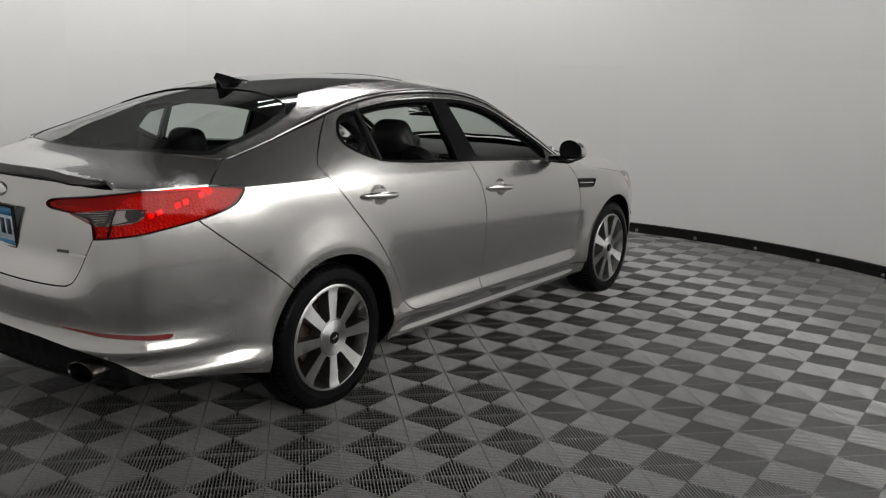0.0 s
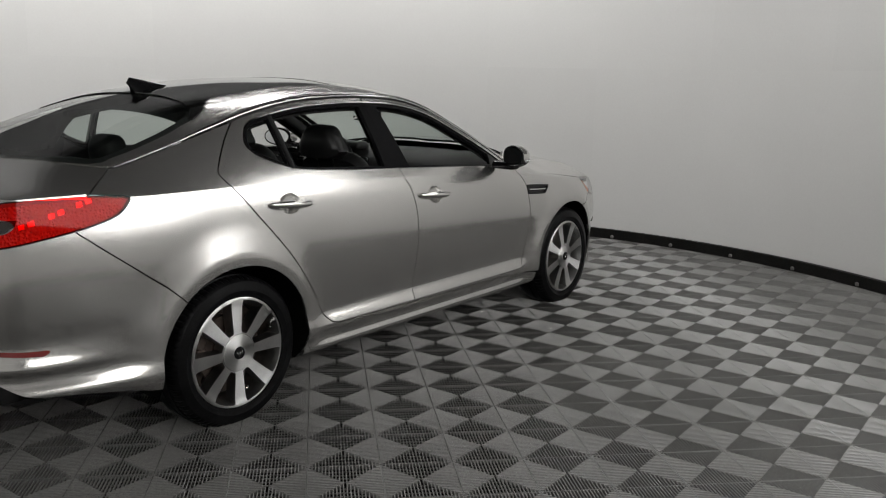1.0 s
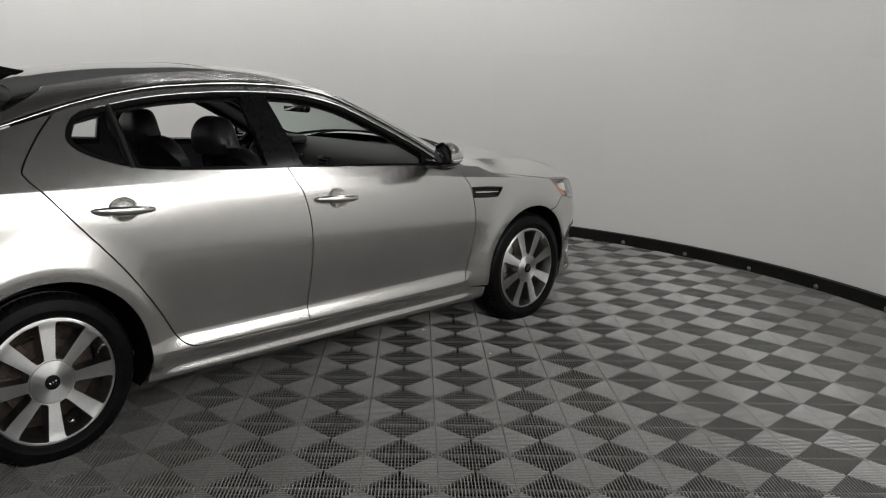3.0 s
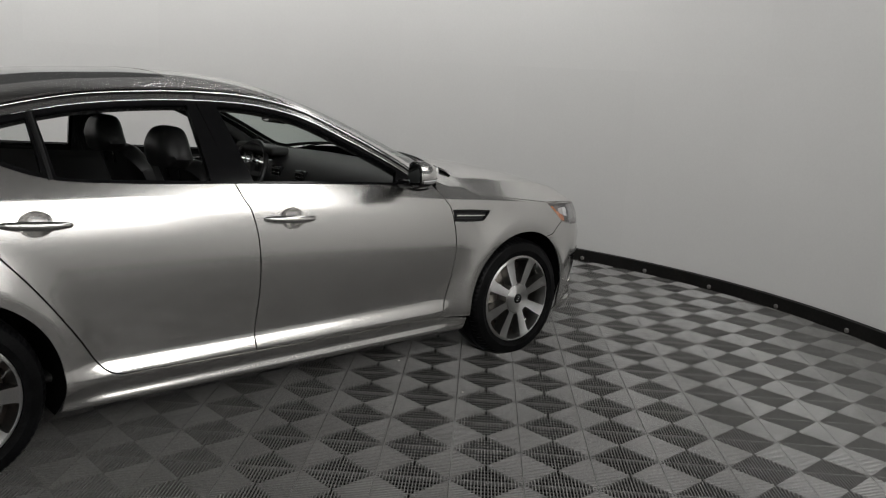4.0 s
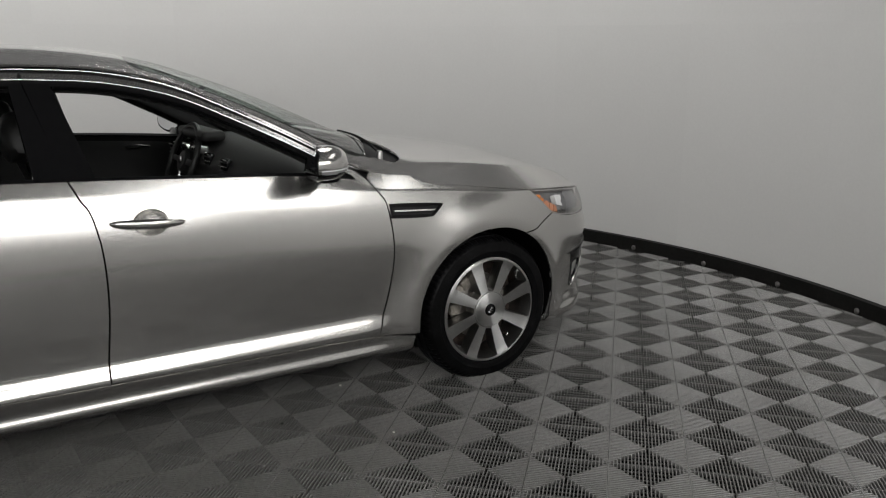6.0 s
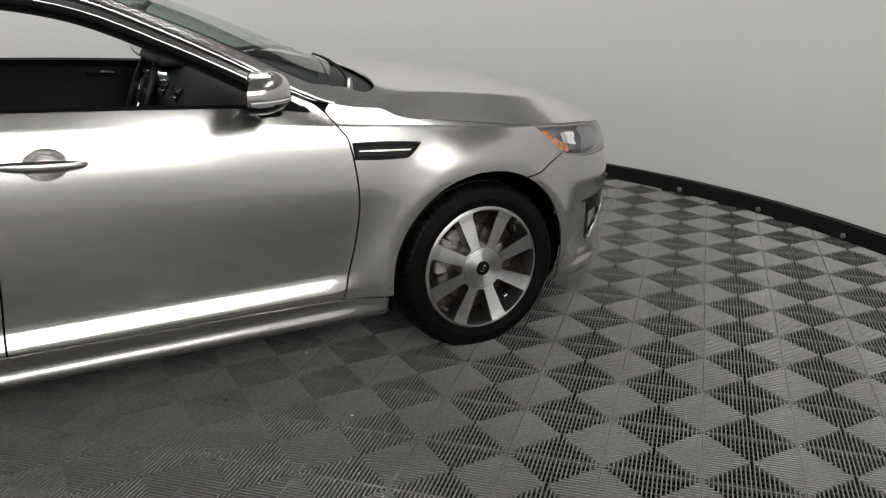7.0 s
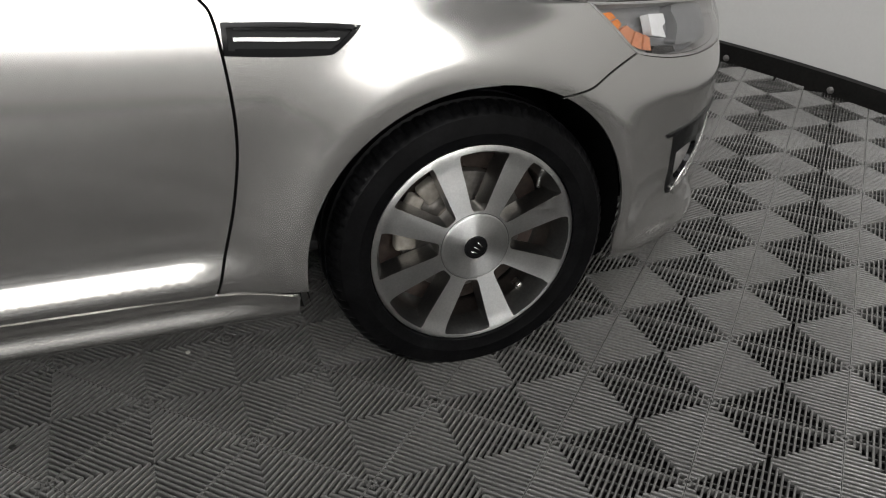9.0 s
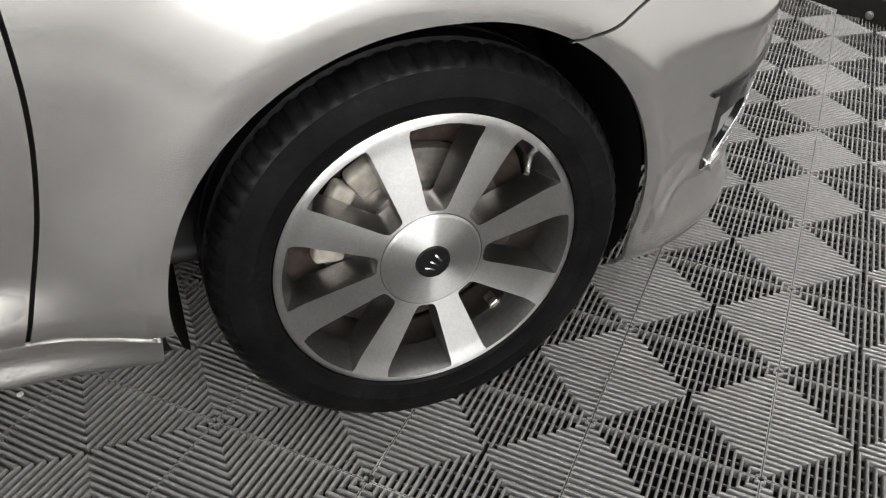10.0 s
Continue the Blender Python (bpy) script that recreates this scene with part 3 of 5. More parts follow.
s.patch(lower, curve((-1.7501, 0.46), (-1.4, 0.452), (-1.15, 0.427), (-1.02, 0.392), (-0.86, 0.325)) + curve((-0.8, 0.27), (-1.1, 0.255), (-1.7501, 0.25)), gap=0.0, flange=0.0, depth=0.022)
s.mirrored(True).make("rear_diffuser", MATT_BLACK, car, "black plastic lower rear valance")
# trunk lid: rear face and deck
s = Sheet()
tail_in = curve((-1.085, 0.852), (-1.1, 0.905), (-1.15, 0.925), (-1.375, 0.933), (-1.39, 0.963), (-1.2, 0.99), (-0.89, 1.025), (-0.62, 1.0325))
loop = lid_side[::-1][:-1] + tail_in + [(u, crease_z(u)) for u in (-0.62, -0.8, -0.95, -1.1, -1.3, -1.5, -1.7501)]
s.patch(lower, loop)
s = s.mirrored(True)
edge = [(p.x, p.y) for p in (lower(u, crease_z(u)) for u in [-1.75 + 0.05 * i for i in range(24)])]
gap_plan = [(p.x, p.y) for p in (side(u, z) for u, z in deck_gap[::-1][1:])]
half = edge + gap_plan
glass_low = curve((-0.462, -0.705), (-0.55, -0.5), (-0.615, -0.25), (-0.632, 0.0))
loop = half + glass_low[1:]
s.patch(top, loop + [(x, -y) for x, y in loop[::-1][1:-1]], du=0.04, dv=0.04)
trunk = s.make("trunk_lid", PAINT, car)
# hood
s = Sheet()
edge = [(p.x, p.y) for p in (side(u, z) for u, z in hood_side)] + [(p.x, p.y) for p in (lower(u, crease_z(u) + 0.002) for u in [3.1 + 0.06 * i for i in range(21)])]
back = curve((2.53, 0.0), (2.528, -0.25), (2.523, -0.422), (2.506, -0.575), (2.468, -0.655), (2.419, -0.696), (2.43, -0.745), edge[0])
loop = back[:-1] + edge
s.patch(top, loop + [(x, -y) for x, y in loop[::-1][1:-1]], du=0.03, dv=0.012)
hood = s.make("hood", PAINT, car)
# front bumper
s = Sheet()
lamp_low = curve((3.191, 0.705), (3.222, 0.695), (3.31, 0.678), (3.43, 0.668), (3.62, 0.668), (3.78, 0.69))
fog_hole = curve((3.352, 0.478), (3.45, 0.492), (3.62, 0.506), (3.63, 0.48), (3.56, 0.4), (3.46, 0.315), (3.41, 0.3), (3.385, 0.335), (3.36, 0.42))
loop = bumper_gap[::-1][:-1] + lamp_low + [(4.3301, 0.69), (4.3301, 0.2)] + curve((4.1, 0.19), (3.6, 0.165), (3.3, 0.158), (3.19, 0.16)) + [p for p in arch(WB, -8, arc_angle((2.966, 0.643), WB))][1:-1]
s.patch(lower, loop, holes=[fog_hole], gap=0.0022)
front_bumper = s.mirrored(True).make("front_bumper", PAINT, car)

# roof with pillars
pano = curve((0.2, -0.47), (0.35, -0.492), (0.65, -0.497), (0.9, -0.49)) + curve((0.985, -0.47), (0.99, -0.25), (0.982, 0.0))
pano = pano + [(x, -y) for x, y in pano[::-1][1:]]
pano_back = curve((0.175, 0.40), (0.185, 0.0), (0.175, -0.40))
pano = pano + pano_back[1:-1]
screen = curve((1.44, 0.0), (1.425, -0.3), (1.4, -0.5), (1.42, -0.585)) + curve((1.55, -0.612), (1.8, -0.65), (2.05, -0.69), (2.22, -0.715)) + curve((2.3, -0.68), (2.4, -0.4), (2.44, 0.0))
screen = screen + [(x, -y) for x, y in screen[::-1][1:-1]]
back_glass = curve((0.15, 0.0), (0.145, -0.2), (0.13, -0.42), (0.09, -0.55), (0.02, -0.618)) + curve((-0.12, -0.65), (-0.3, -0.668), (-0.448, -0.668)) + [(x - 0.006, y * 0.935) for x, y in glass_low[2:]]
back_glass = back_glass + [(x, -y) for x, y in back_glass[::-1][1:-1]]
s = Sheet()
outer = [(-0.448 + (2.27 + 0.448) * i / 50, -rail_y(-0.448 + (2.27 + 0.448) * i / 50)) for i in range(51)]
outer = outer + [(2.36, -0.45), (2.455, 0.0), (2.36, 0.45)] + [(x, -y) for x, y in outer[::-1]] + [(x + 0.006, -y) for x, y in glass_low[1:]] + [(x + 0.006, y) for x, y in glass_low[::-1][1:-1]]
s.patch(top, outer, holes=[pano, screen, back_glass], du=0.03, dv=0.011, gap=0.0, hole_gap=0.002)
rs = Sheet()
rs.patch(upper, rail_line(-0.448, 2.27, 0.007, 60) + rail_line(2.27, -0.448, 0.0, 60), du=0.05, dv=0.004, gap=0.0, flange=0.0)
rs = rs.mirrored(True)
k = len(s.v)
s.v += rs.v
s.n += rs.n
s.f += [tuple(k + i for i in q) for q in rs.f]
s.m += rs.m
roof = s.make("roof", PAINT, car, "silver roof with slim pillars")
Sheet().patch(top, pano, du=0.05, dv=0.04, gap=0.002, depth=0.002).make("roof_glass", ROOF_GLASS, car, "dark panoramic roof glass")
trim_half = [(0.135, 0.0), (0.13, -0.2), (0.108, -0.4), (0.068, -0.53), (0.0, -0.605), (0.005, -0.628), (0.1, -0.575), (0.185, -0.5), (0.215, -0.46), (0.225, -0.2), (0.225, 0.0)]
Sheet().patch(top, trim_half + [(x, -y) for x, y in trim_half[::-1][1:-1]], du=0.04, dv=0.03, gap=0.0, flange=0.003, depth=-0.0025).make("roof_trim", ROOF_GLASS, car, "gloss black strip between roof glass and rear window")
Sheet().patch(top, screen, du=0.05, dv=0.04, gap=0.002, depth=0.004).make("windshield", PANE, car, "green-tinted windshield")
Sheet().patch(top, back_glass, du=0.05, dv=0.04, gap=0.002, depth=0.004).make("rear_window", PANE, car, "green-tinted rear window")
for o in car.children:
    if o.name in ("windshield", "rear_window"):
        o.visible_shadow = False
s = Sheet()
s.patch(top, back_glass, holes=[inset(dense(back_glass, 0.05), 0.045)], du=0.05, dv=0.03, gap=0.002, hole_gap=0.0, flange=0.0, depth=0.007)
s.make("window_border", MATT_BLACK, car)
s = Sheet()
s.patch(top, screen, holes=[inset(dense(screen, 0.05), 0.04)], du=0.05, dv=0.03, gap=0.002, hole_gap=0.0, flange=0.0, depth=0.007)
s.make("window_border", MATT_BLACK, car)
# cowl
s = Sheet()
a_side = curve((2.2, -0.75), (2.29, -0.68), (2.385, -0.4), (2.425, 0.0))
b_side = curve((2.47, -0.78), (2.53, -0.65), (2.56, -0.45), (2.57, 0.0))
ring = [(x, y) for x, y in b_side] + [(x, -y) for x, y in b_side[::-1][1:]] + [(x, -y) for x, y in a_side] + [(x, y) for x, y in a_side[::-1][1:]]
s.patch(top, ring, du=0.04, dv=0.04, gap=0.0, depth=0.022, flange=0.0)
s.make("cowl_panel", MATT_BLACK, car, "black plastic cowl below the windshield")
# painted corner between pillar foot, cowl and hood
s = Sheet()
corner = [(2.2 + 0.24 * i / 12, -rail_y(2.2 + 0.24 * i / 12) - 0.004) for i in range(13)] + curve((2.436, -0.745), (2.423, -0.694), (2.39, -0.683), (2.345, -0.672), (2.3, -0.69), (2.2, -0.72), n=3)
s.patch(top, corner, du=0.02, dv=0.02, gap=0.001, flange=0.012)
pair("pillar_foot", s, PAINT, car)

# two round chrome lines over the side windows
def chrome_line(x0, x1, drop, r):
    made = []
    for sy in (1, -1):
        bm = bmesh.new()
        pts = []
        for i in range(81):
            x = x0 + (x1 - x0) * i / 80
            p = upper(x, rail_z(x) - drop(x))
            pts.append(Vector((p.x, sy * (p.y - 0.002), p.z)))
        tube(bm, pts, [r * min(1.0, 0.3 + 6 * min(i, 80 - i) / 80) for i in range(81)], 8)
        made.append(part("window_moulding", bm, CHROME, car, "bright chrome moulding", 80))
    return made


chrome_line(-0.44, 2.2, lambda x: 0.0095 + 0.0065 * step(-0.3, 0.13, x), 0.0048)
chrome_line(0.3, 2.15, lambda x: 0.0495, 0.0042)

# black frames, pillars and side glass
glass_a = curve((0.36, 1.082), (0.25, 1.125), (0.195, 1.16), (0.187, 1.19), (0.215, 1.238), (0.262, rail_z(0.262) - 0.068)) + rail_line(0.28, 0.345, 0.068, 4)
glass_b = curve((1.0, 1.034), (0.67, 1.052), (0.45, 1.066), (0.405, 1.078)) + rail_line(0.378, 0.972, 0.068)
glass_c = curve((1.19, 1.024), (1.6, 1.005), (1.955, 0.983)) + rail_line(1.985, 1.1, 0.068)[0:]
s = Sheet()
black = win_rear[:-1] + rail_line(0.245, 1.008, 0.05) + [(1.1, 1.021)][:0]
s.patch(side, black, holes=[glass_a, glass_b], gap=-0.001, hole_gap=0.0, flange=0.02, depth=0.003, du=0.03)
pair("rear_window_frame", s, GLOSS_BLACK, car, "gloss black window frame and pillar")
s = Sheet()
black = win_front[:-1] + [(1.1, 1.021)] + rail_line(1.014, 2.15, 0.05)
s.patch(side, black, holes=[glass_c], gap=-0.001, hole_gap=0.0, flange=0.02, depth=0.003, du=0.03)
pair("front_window_frame", s, GLOSS_BLACK, car, "gloss black window frame and pillar")
for name, g in (("quarter_glass", glass_a),):
    s = Sheet()
    s.patch(side, g, gap=-0.004, flange=0.0, depth=0.012, du=0.05, dv=0.04)
    for o in pair(name, s, SIDE_PANE, car):
        o.visible_shadow = False

lamp_top = [(u, crease_z(u) - 0.003) for u in (3.76, 3.6, 3.45, 3.3, 3.15)]
lamp_loop = lamp_back[:-1] + lamp_low + lamp_top

# black body behind the panels to darken their gaps, with the wheel wells cut out
s = Sheet()
hull = [(-1.7501, 0.3)] + curve((-1.2, 0.3), (-0.8, 0.3), (-0.4, 0.25)) + arch(0.0, 190, -17, 0.385) + [(0.42, 0.21), (2.38, 0.21)] + arch(WB, 197, -8, 0.385) + [(3.2, 0.2), (4.3301, 0.22), (4.3301, 0.73)] + [(u, crease_z(u) - 0.01) for u in (3.9, 3.6, 3.3, 3.0, 2.7, 2.5)] + [(2.23, 0.93)] + [(x, z - 0.006) for x, z in win_front] + [(x, z - 0.006) for x, z in win_rear[1:30]] + [(0.15, 1.14), (0.14, 1.2), (0.19, 1.27)] + rail_line(0.24, 0.15, 0.04, 3) + rail_line(0.14, -0.4, 0.02, 8) + [(-0.5, 1.08), (-0.62, 1.02)] + [(u, crease_z(u) - 0.012) for u in (-0.8, -1.1, -1.4, -1.7501)]
s.patch(side, hull, holes=[inset(dense(lamp_loop, 0.03), 0.006)], du=0.08, dv=0.03, gap=0.0, flange=0.0, depth=0.016)
s.mirrored(True).make("inner_body", SHELL, car, "black inner body that darkens the panel gaps")

# ---- car: handles, vents, lamps, mirrors ----
def sunk(fn, loop, deep):
    """A chart sunk in towards the middle of an ellipse-like loop."""
    cx, cz = sum(p[0] for p in loop) / len(loop), sum(p[1] for p in loop) / len(loop)
    a, b = max(p[0] for p in loop) - cx, max(p[1] for p in loop) - cz

    def at(u, z):
        q = min(1.0, math.hypot((u - cx) / a, (z - cz) / b))
        return fn(u, z) + Vector((0, deep * (1 - q ** 3), 0))
    return at


for doors, cup, u0, z0, u1, z1 in ((rear_doors, cup_rear, 0.19, 0.9235, 0.434, 0.9085), (front_doors, cup_front, 1.214, 0.8735, 1.459, 0.8575)):
    s = Sheet()
    s.patch(sunk(side, cup, 0.0135), cup, gap=0.0, flange=0.0, du=0.012, dv=0.01, fine=0.01)
    cups = (s, s.mirrored())
    for k, d in enumerate(doors):
        cups[k].make("handle_recess", PAINT, d)
        bm = bmesh.new()
        pts, rad = [], []
        for i in range(25):
            t = i / 24
            p = side(u0 + (u1 - u0) * t, z0 + (z1 - z0) * t)
            pts.append(p + Vector((0, -0.006 - 0.030 * math.sin(math.pi * t) ** 0.6, 0)))
            rad.append(0.005 + 0.0125 * math.sin(math.pi * t) ** 0.5)
        rings = tube(bm, pts, rad, 12)
        for ring, p in zip(rings, pts):
            for v in ring:
                v.co = p + (v.co - p) * Vector((1, 0.75, 1))
        if k:
            bmesh.ops.scale(bm, verts=bm.verts, vec=(1, -1, 1))
        part("handle", bm, SATIN, d, "satin chrome pull handle")
        bm = bmesh.new()
        c = side(u0 + 0.4 * (u1 - u0), 0.5 * (z0 + z1)) + Vector((0, -0.034, 0.002))
        bmesh.ops.create_uvsphere(bm, u_segments=10, v_segments=6, radius=0.0045, matrix=Matrix.Translation(c))
        if k:
            bmesh.ops.scale(bm, verts=bm.verts, vec=(1, -1, 1))
        part("lock_button", bm, CHROME, d)

# fender vents
inner_vent = inset(dense(vent_loop, 0.02), 0.009)
for k, fender in enumerate(fenders):
    made = []
    s = Sheet().patch(side, vent_loop, holes=[inner_vent], gap=0.0, hole_gap=0.0, flange=0.01, depth=-0.003, du=0.02, dv=0.01, fine=0.01)
    made.append(("vent_frame", s, GLOSS_BLACK, "gloss black fender vent surround"))
    s = Sheet().patch(side, inset(dense(vent_loop, 0.02), 0.002), gap=0.0, flange=0.0, depth=0.012, du=0.03, dv=0.012)
    made.append(("vent_backing", s, MATT_BLACK, ""))
    s = Sheet().patch(side, [(2.312, 0.8095), (2.508, 0.7965), (2.5, 0.7915), (2.4, 0.797), (2.312, 0.8035)], gap=0.0, flange=0.012, depth=-0.002, du=0.03, dv=0.006)
    made.append(("vent_blade", s, SATIN, "bright chrome blade"))
    for zz in (0.823, 0.786):
        s = Sheet().patch(side, [(2.315, zz + 0.004), (2.49, zz - 0.008), (2.485, zz - 0.013), (2.315, zz - 0.001)], gap=0.0, flange=0.01, depth=0.003, du=0.03, dv=0.006)
        made.append(("vent_louvre", s, GLOSS_BLACK, ""))
    for name, s, m, label in made:
        (s.mirrored() if k else s).make(name, m, fender, label)

# tail lamps
RED_GLASS = glass_material("red_lamp_lens", (1.0, 0.02, 0.012), 1.0, 0.03, 0.1, 0.015)
SMOKE = glass_material("smoked_lens", (0.75, 0.72, 0.7), 0.8, 0.03)
CELLS = material("lamp_reflector", (0.62, 0.62, 0.62), 0.3, 0.0)
nt = CELLS.node_tree
vor = nt.nodes.new("ShaderNodeTexVoronoi")
vor.inputs["Scale"].default_value = 95
crd = nt.nodes.new("ShaderNodeTexCoord")
bmp = nt.nodes.new("ShaderNodeBump")
bmp.inputs["Strength"].default_value = 0.9
bmp.inputs["Distance"].default_value = 0.01
nt.links.new(crd.outputs["Object"], vor.inputs["Vector"])
nt.links.new(vor.outputs["Distance"], bmp.inputs["Height"])
nt.links.new(bmp.outputs["Normal"], nt.nodes["Principled BSDF"].inputs["Normal"])
RED_REFLECTOR = material("red_reflector", (0.17, 0.006, 0.006), 0.15, coat=1.0, grain=0.3, size=260)
AMBER = material("amber_reflector", (0.75, 0.22, 0.03), 0.3, coat=0.6, grain=0.25, size=160)
AMBER_DULL = material("dull_amber_reflector", (0.62, 0.25, 0.13), 0.35, coat=0.5, grain=0.2, size=160)
LAMP_DARK = material("dark_lamp_housing", (0.03, 0.028, 0.027), 0.3, coat=0.3, grain=0.1)
LAMP_WHITE = material("white_lamp_reflector", (0.85, 0.85, 0.85), 0.25, coat=0.5, grain=0.05)
LAMP_MID = material("dull_lamp_reflector", (0.32, 0.31, 0.3), 0.35, coat=0.3, grain=0.15, size=200)
LAMP_GREY = material("grey_lamp_housing", (0.26, 0.26, 0.265), 0.3, 0.3, coat=0.3, grain=0.08)
LAMP_BRIGHT = material("bright_lamp_reflector", (0.85, 0.85, 0.85), 0.12, 1.0, grain=0.04)

tail_loop = tail_back[:-1] + tail_low[:-1] + tail_in[:-1] + [(-0.615, 1.0305)]
reverse_loop = curve((-1.25, 0.926), (-1.15, 0.943), (-1.0, 0.96), (-0.92, 0.962), (-0.885, 0.95), (-0.885, 0.93), (-0.93, 0.912), (-1.03, 0.9), (-1.08, 0.899), (-1.15, 0.912), (-1.25, 0.926), n=3)[:-1]
for k in (0, 1):
    def put(sheet, name, mat, parent, label=""):
        return (sheet.mirrored() if k else sheet).make(name, mat, parent, label)
    tail = put(Sheet().patch(lower, tail_loop, gap=-0.004, flange=0.0, depth=0.014, du=0.03), "tail_lamp", CELLS, car, "red wrap-around tail lamp with clear reverse lamp")
    lens = put(Sheet().patch(lower, tail_loop, holes=[reverse_loop], gap=0.002, hole_gap=0.0, flange=0.006, depth=-0.004, du=0.03), "lens", RED_GLASS, tail, "glossy red lens")
    lens.visible_shadow = False
    lens = put(Sheet().patch(lower, reverse_loop, gap=0.0, flange=0.006, depth=-0.002, du=0.03), "reverse_lens", SMOKE, tail, "smoked clear reverse lens")
    lens.visible_shadow = False
    put(Sheet().patch(lower, tail_loop, holes=[inset(dense(tail_loop, 0.03), 0.005)], gap=-0.0005, hole_gap=0.0, flange=0.01, depth=0.001, du=0.03), "seal", MATT_BLACK, tail)
    put(Sheet().patch(lower, curve((-1.24, 0.924), (-1.014, 0.956), (-1.041, 0.899), (-1.104, 0.908), (-1.24, 0.924), n=3)[:-1], gap=0.0, flange=0.0, depth=0.011, du=0.03), "ribbed_housing", LAMP_DARK, tail, "dark ribbed housing")
    for i in range(5):
        z = 0.948 - 0.0085 * i
        u0, u1 = (-1.19, -1.165, -1.14, -1.115, -1.09)[i], -1.022 - 0.0035 * i
        put(Sheet().patch(lower, [(u0, z - 0.016 + 0.0022 * i), (u1, z), (u1, z + 0.0032), (u0, z - 0.013 + 0.0022 * i)], gap=0.0, flange=0.006, depth=0.007, du=0.03), "reflector_rib", LAMP_BRIGHT, tail)
    put(Sheet().patch(lower, [(-0.992, 0.959), (-0.87, 0.962), (-0.88, 0.932), (-0.92, 0.917), (-1.02, 0.903)], gap=0.0, flange=0.0, depth=0.0125, du=0.02), "reverse_housing", LAMP_DARK, tail)
    put(Sheet().patch(lower, [(-0.99, 0.956), (-0.957, 0.958), (-0.962, 0.935), (-0.95, 0.92), (-0.985, 0.911), (-1.014, 0.906)], gap=0.0, flange=0.01, depth=0.006, du=0.02), "reverse_reflector", LAMP_WHITE, tail, "bright white reverse reflector")
    put(Sheet().patch(lower, [(-1.0, 0.962), (-0.994, 0.962), (-1.02, 0.86), (-1.027, 0.86)], gap=0.0, flange=0.012, depth=0.002, du=0.02), "lamp_divider", MATT_BLACK, tail)
    put(Sheet().patch(lower, curve((-1.37, 0.945), (-1.2, 0.957), (-1.0, 0.966), (-0.955, 1.0), (-0.8, 1.013), (-0.62, 1.022), n=4) + curve((-0.62, 1.029), (-0.89, 1.02), (-1.2, 0.985), (-1.37, 0.96), n=4), gap=0.0, flange=0.006, depth=0.011, du=0.03), "upper_band", LAMP_MID, tail, "dark upper band behind the red lens")
    for i in range(9):
        u = -0.9 + 0.035 * i
        zt = 0.925 + 0.011 * i
        put(Sheet().patch(lower, [(u, zt - 0.012), (u + 0.022, zt - 0.006), (u + 0.02, zt + 0.012), (u - 0.002, zt + 0.006)], gap=0.0, flange=0.006, depth=0.008, du=0.02), "lamp_cell", LAMP_BRIGHT if i % 3 else CELLS, tail)
    put(Sheet().patch(lower, curve((-1.268, 0.5), (-1.2, 0.494), (-1.024, 0.481), (-0.85, 0.47), (-0.806, 0.469), (-0.79, 0.486), (-0.85, 0.489), (-1.025, 0.497), (-1.268, 0.505), n=4), gap=0.0, flange=0.006, depth=-0.003, du=0.03), "bumper_reflector", RED_REFLECTOR, bumper, "dark red reflector strip")

# spoiler lip along the deck's rear edge
def lip(u, v):
    """The lip: v runs round its section from the deck to its underside; it fades out towards its ends."""
    y = u
    x0 = -0.94 + 0.05 * (abs(y) / 0.62) ** 3
    f = max(0.0, 1 - (abs(y) / 0.661) ** 5) ** 0.6
    z0 = top(x0, y).z
    prof = [(0.04, -0.004), (0.0, 0.004), (-0.045, 0.0135), (-0.083, 0.0185), (-0.088, 0.0165), (-0.074, -0.012), (-0.05, -0.034)]
    t = min(max(v, 0.0), 0.9999) * (len(prof) - 1)
    i = int(t)
    a, b = prof[i], prof[i + 1]
    return Vector((x0 + f * (a[0] + (b[0] - a[0]) * (t - i)), y, z0 - 0.006 * (1 - f) + f * (a[1] + (b[1] - a[1]) * (t - i))))


bm = bmesh.new()
grid = [[bm.verts.new(lip(-0.66 + 1.32 * i / 60, j / 12)) for j in range(13)] for i in range(61)]
for i in range(60):
    for j in range(12):
        f = bm.faces.new((grid[i][j], grid[i][j + 1], grid[i + 1][j + 1], grid[i + 1][j]))
        # last row is coloured black to stand in for shade under the lip
        f.material_index = 1 if j >= 11 else 0
part("spoiler_lip", bm, (PAINT, MATT_BLACK), trunk, "silver lip spoiler with a black strip for the shade underneath")

# number plate with plain bars, badges as plain shapes
PLATE = material("plate_blue_white", (0.55, 0.66, 0.74), 0.35, coat=0.4, grain=0.08, size=30)
PLATE_BLUE = material("plate_blue_band", (0.05, 0.22, 0.42), 0.35, coat=0.4, grain=0.1)
INK = material("dark_ink", (0.02, 0.025, 0.05), 0.5)
pz, px = 0.838, lower(-1.7, 0.85).x
face = Matrix.Translation((px - 0.008, 0, pz)) @ Matrix.Rotation(radians(-4), 4, "Y")
bm = bmesh.new()
rounded_box(bm, (0.006, 0.305, 0.152), face, 0.002, 1)
plate = part("number_plate", bm, PLATE, car, "pale blue number plate with plain dark bars")
bm = bmesh.new()
for a, b, c, d in ((-0.156, 0.0, 0.006, 0.166), (0.156, 0.0, 0.006, 0.166), (0.0, 0.08, 0.318, 0.006), (0.0, -0.08, 0.318, 0.006)):
    rounded_box(bm, (0.014, c, d), face @ Matrix.Translation((0, a, b)), 0.002, 1)
part("plate_frame", bm, MATT_BLACK, plate, "black plate frame")
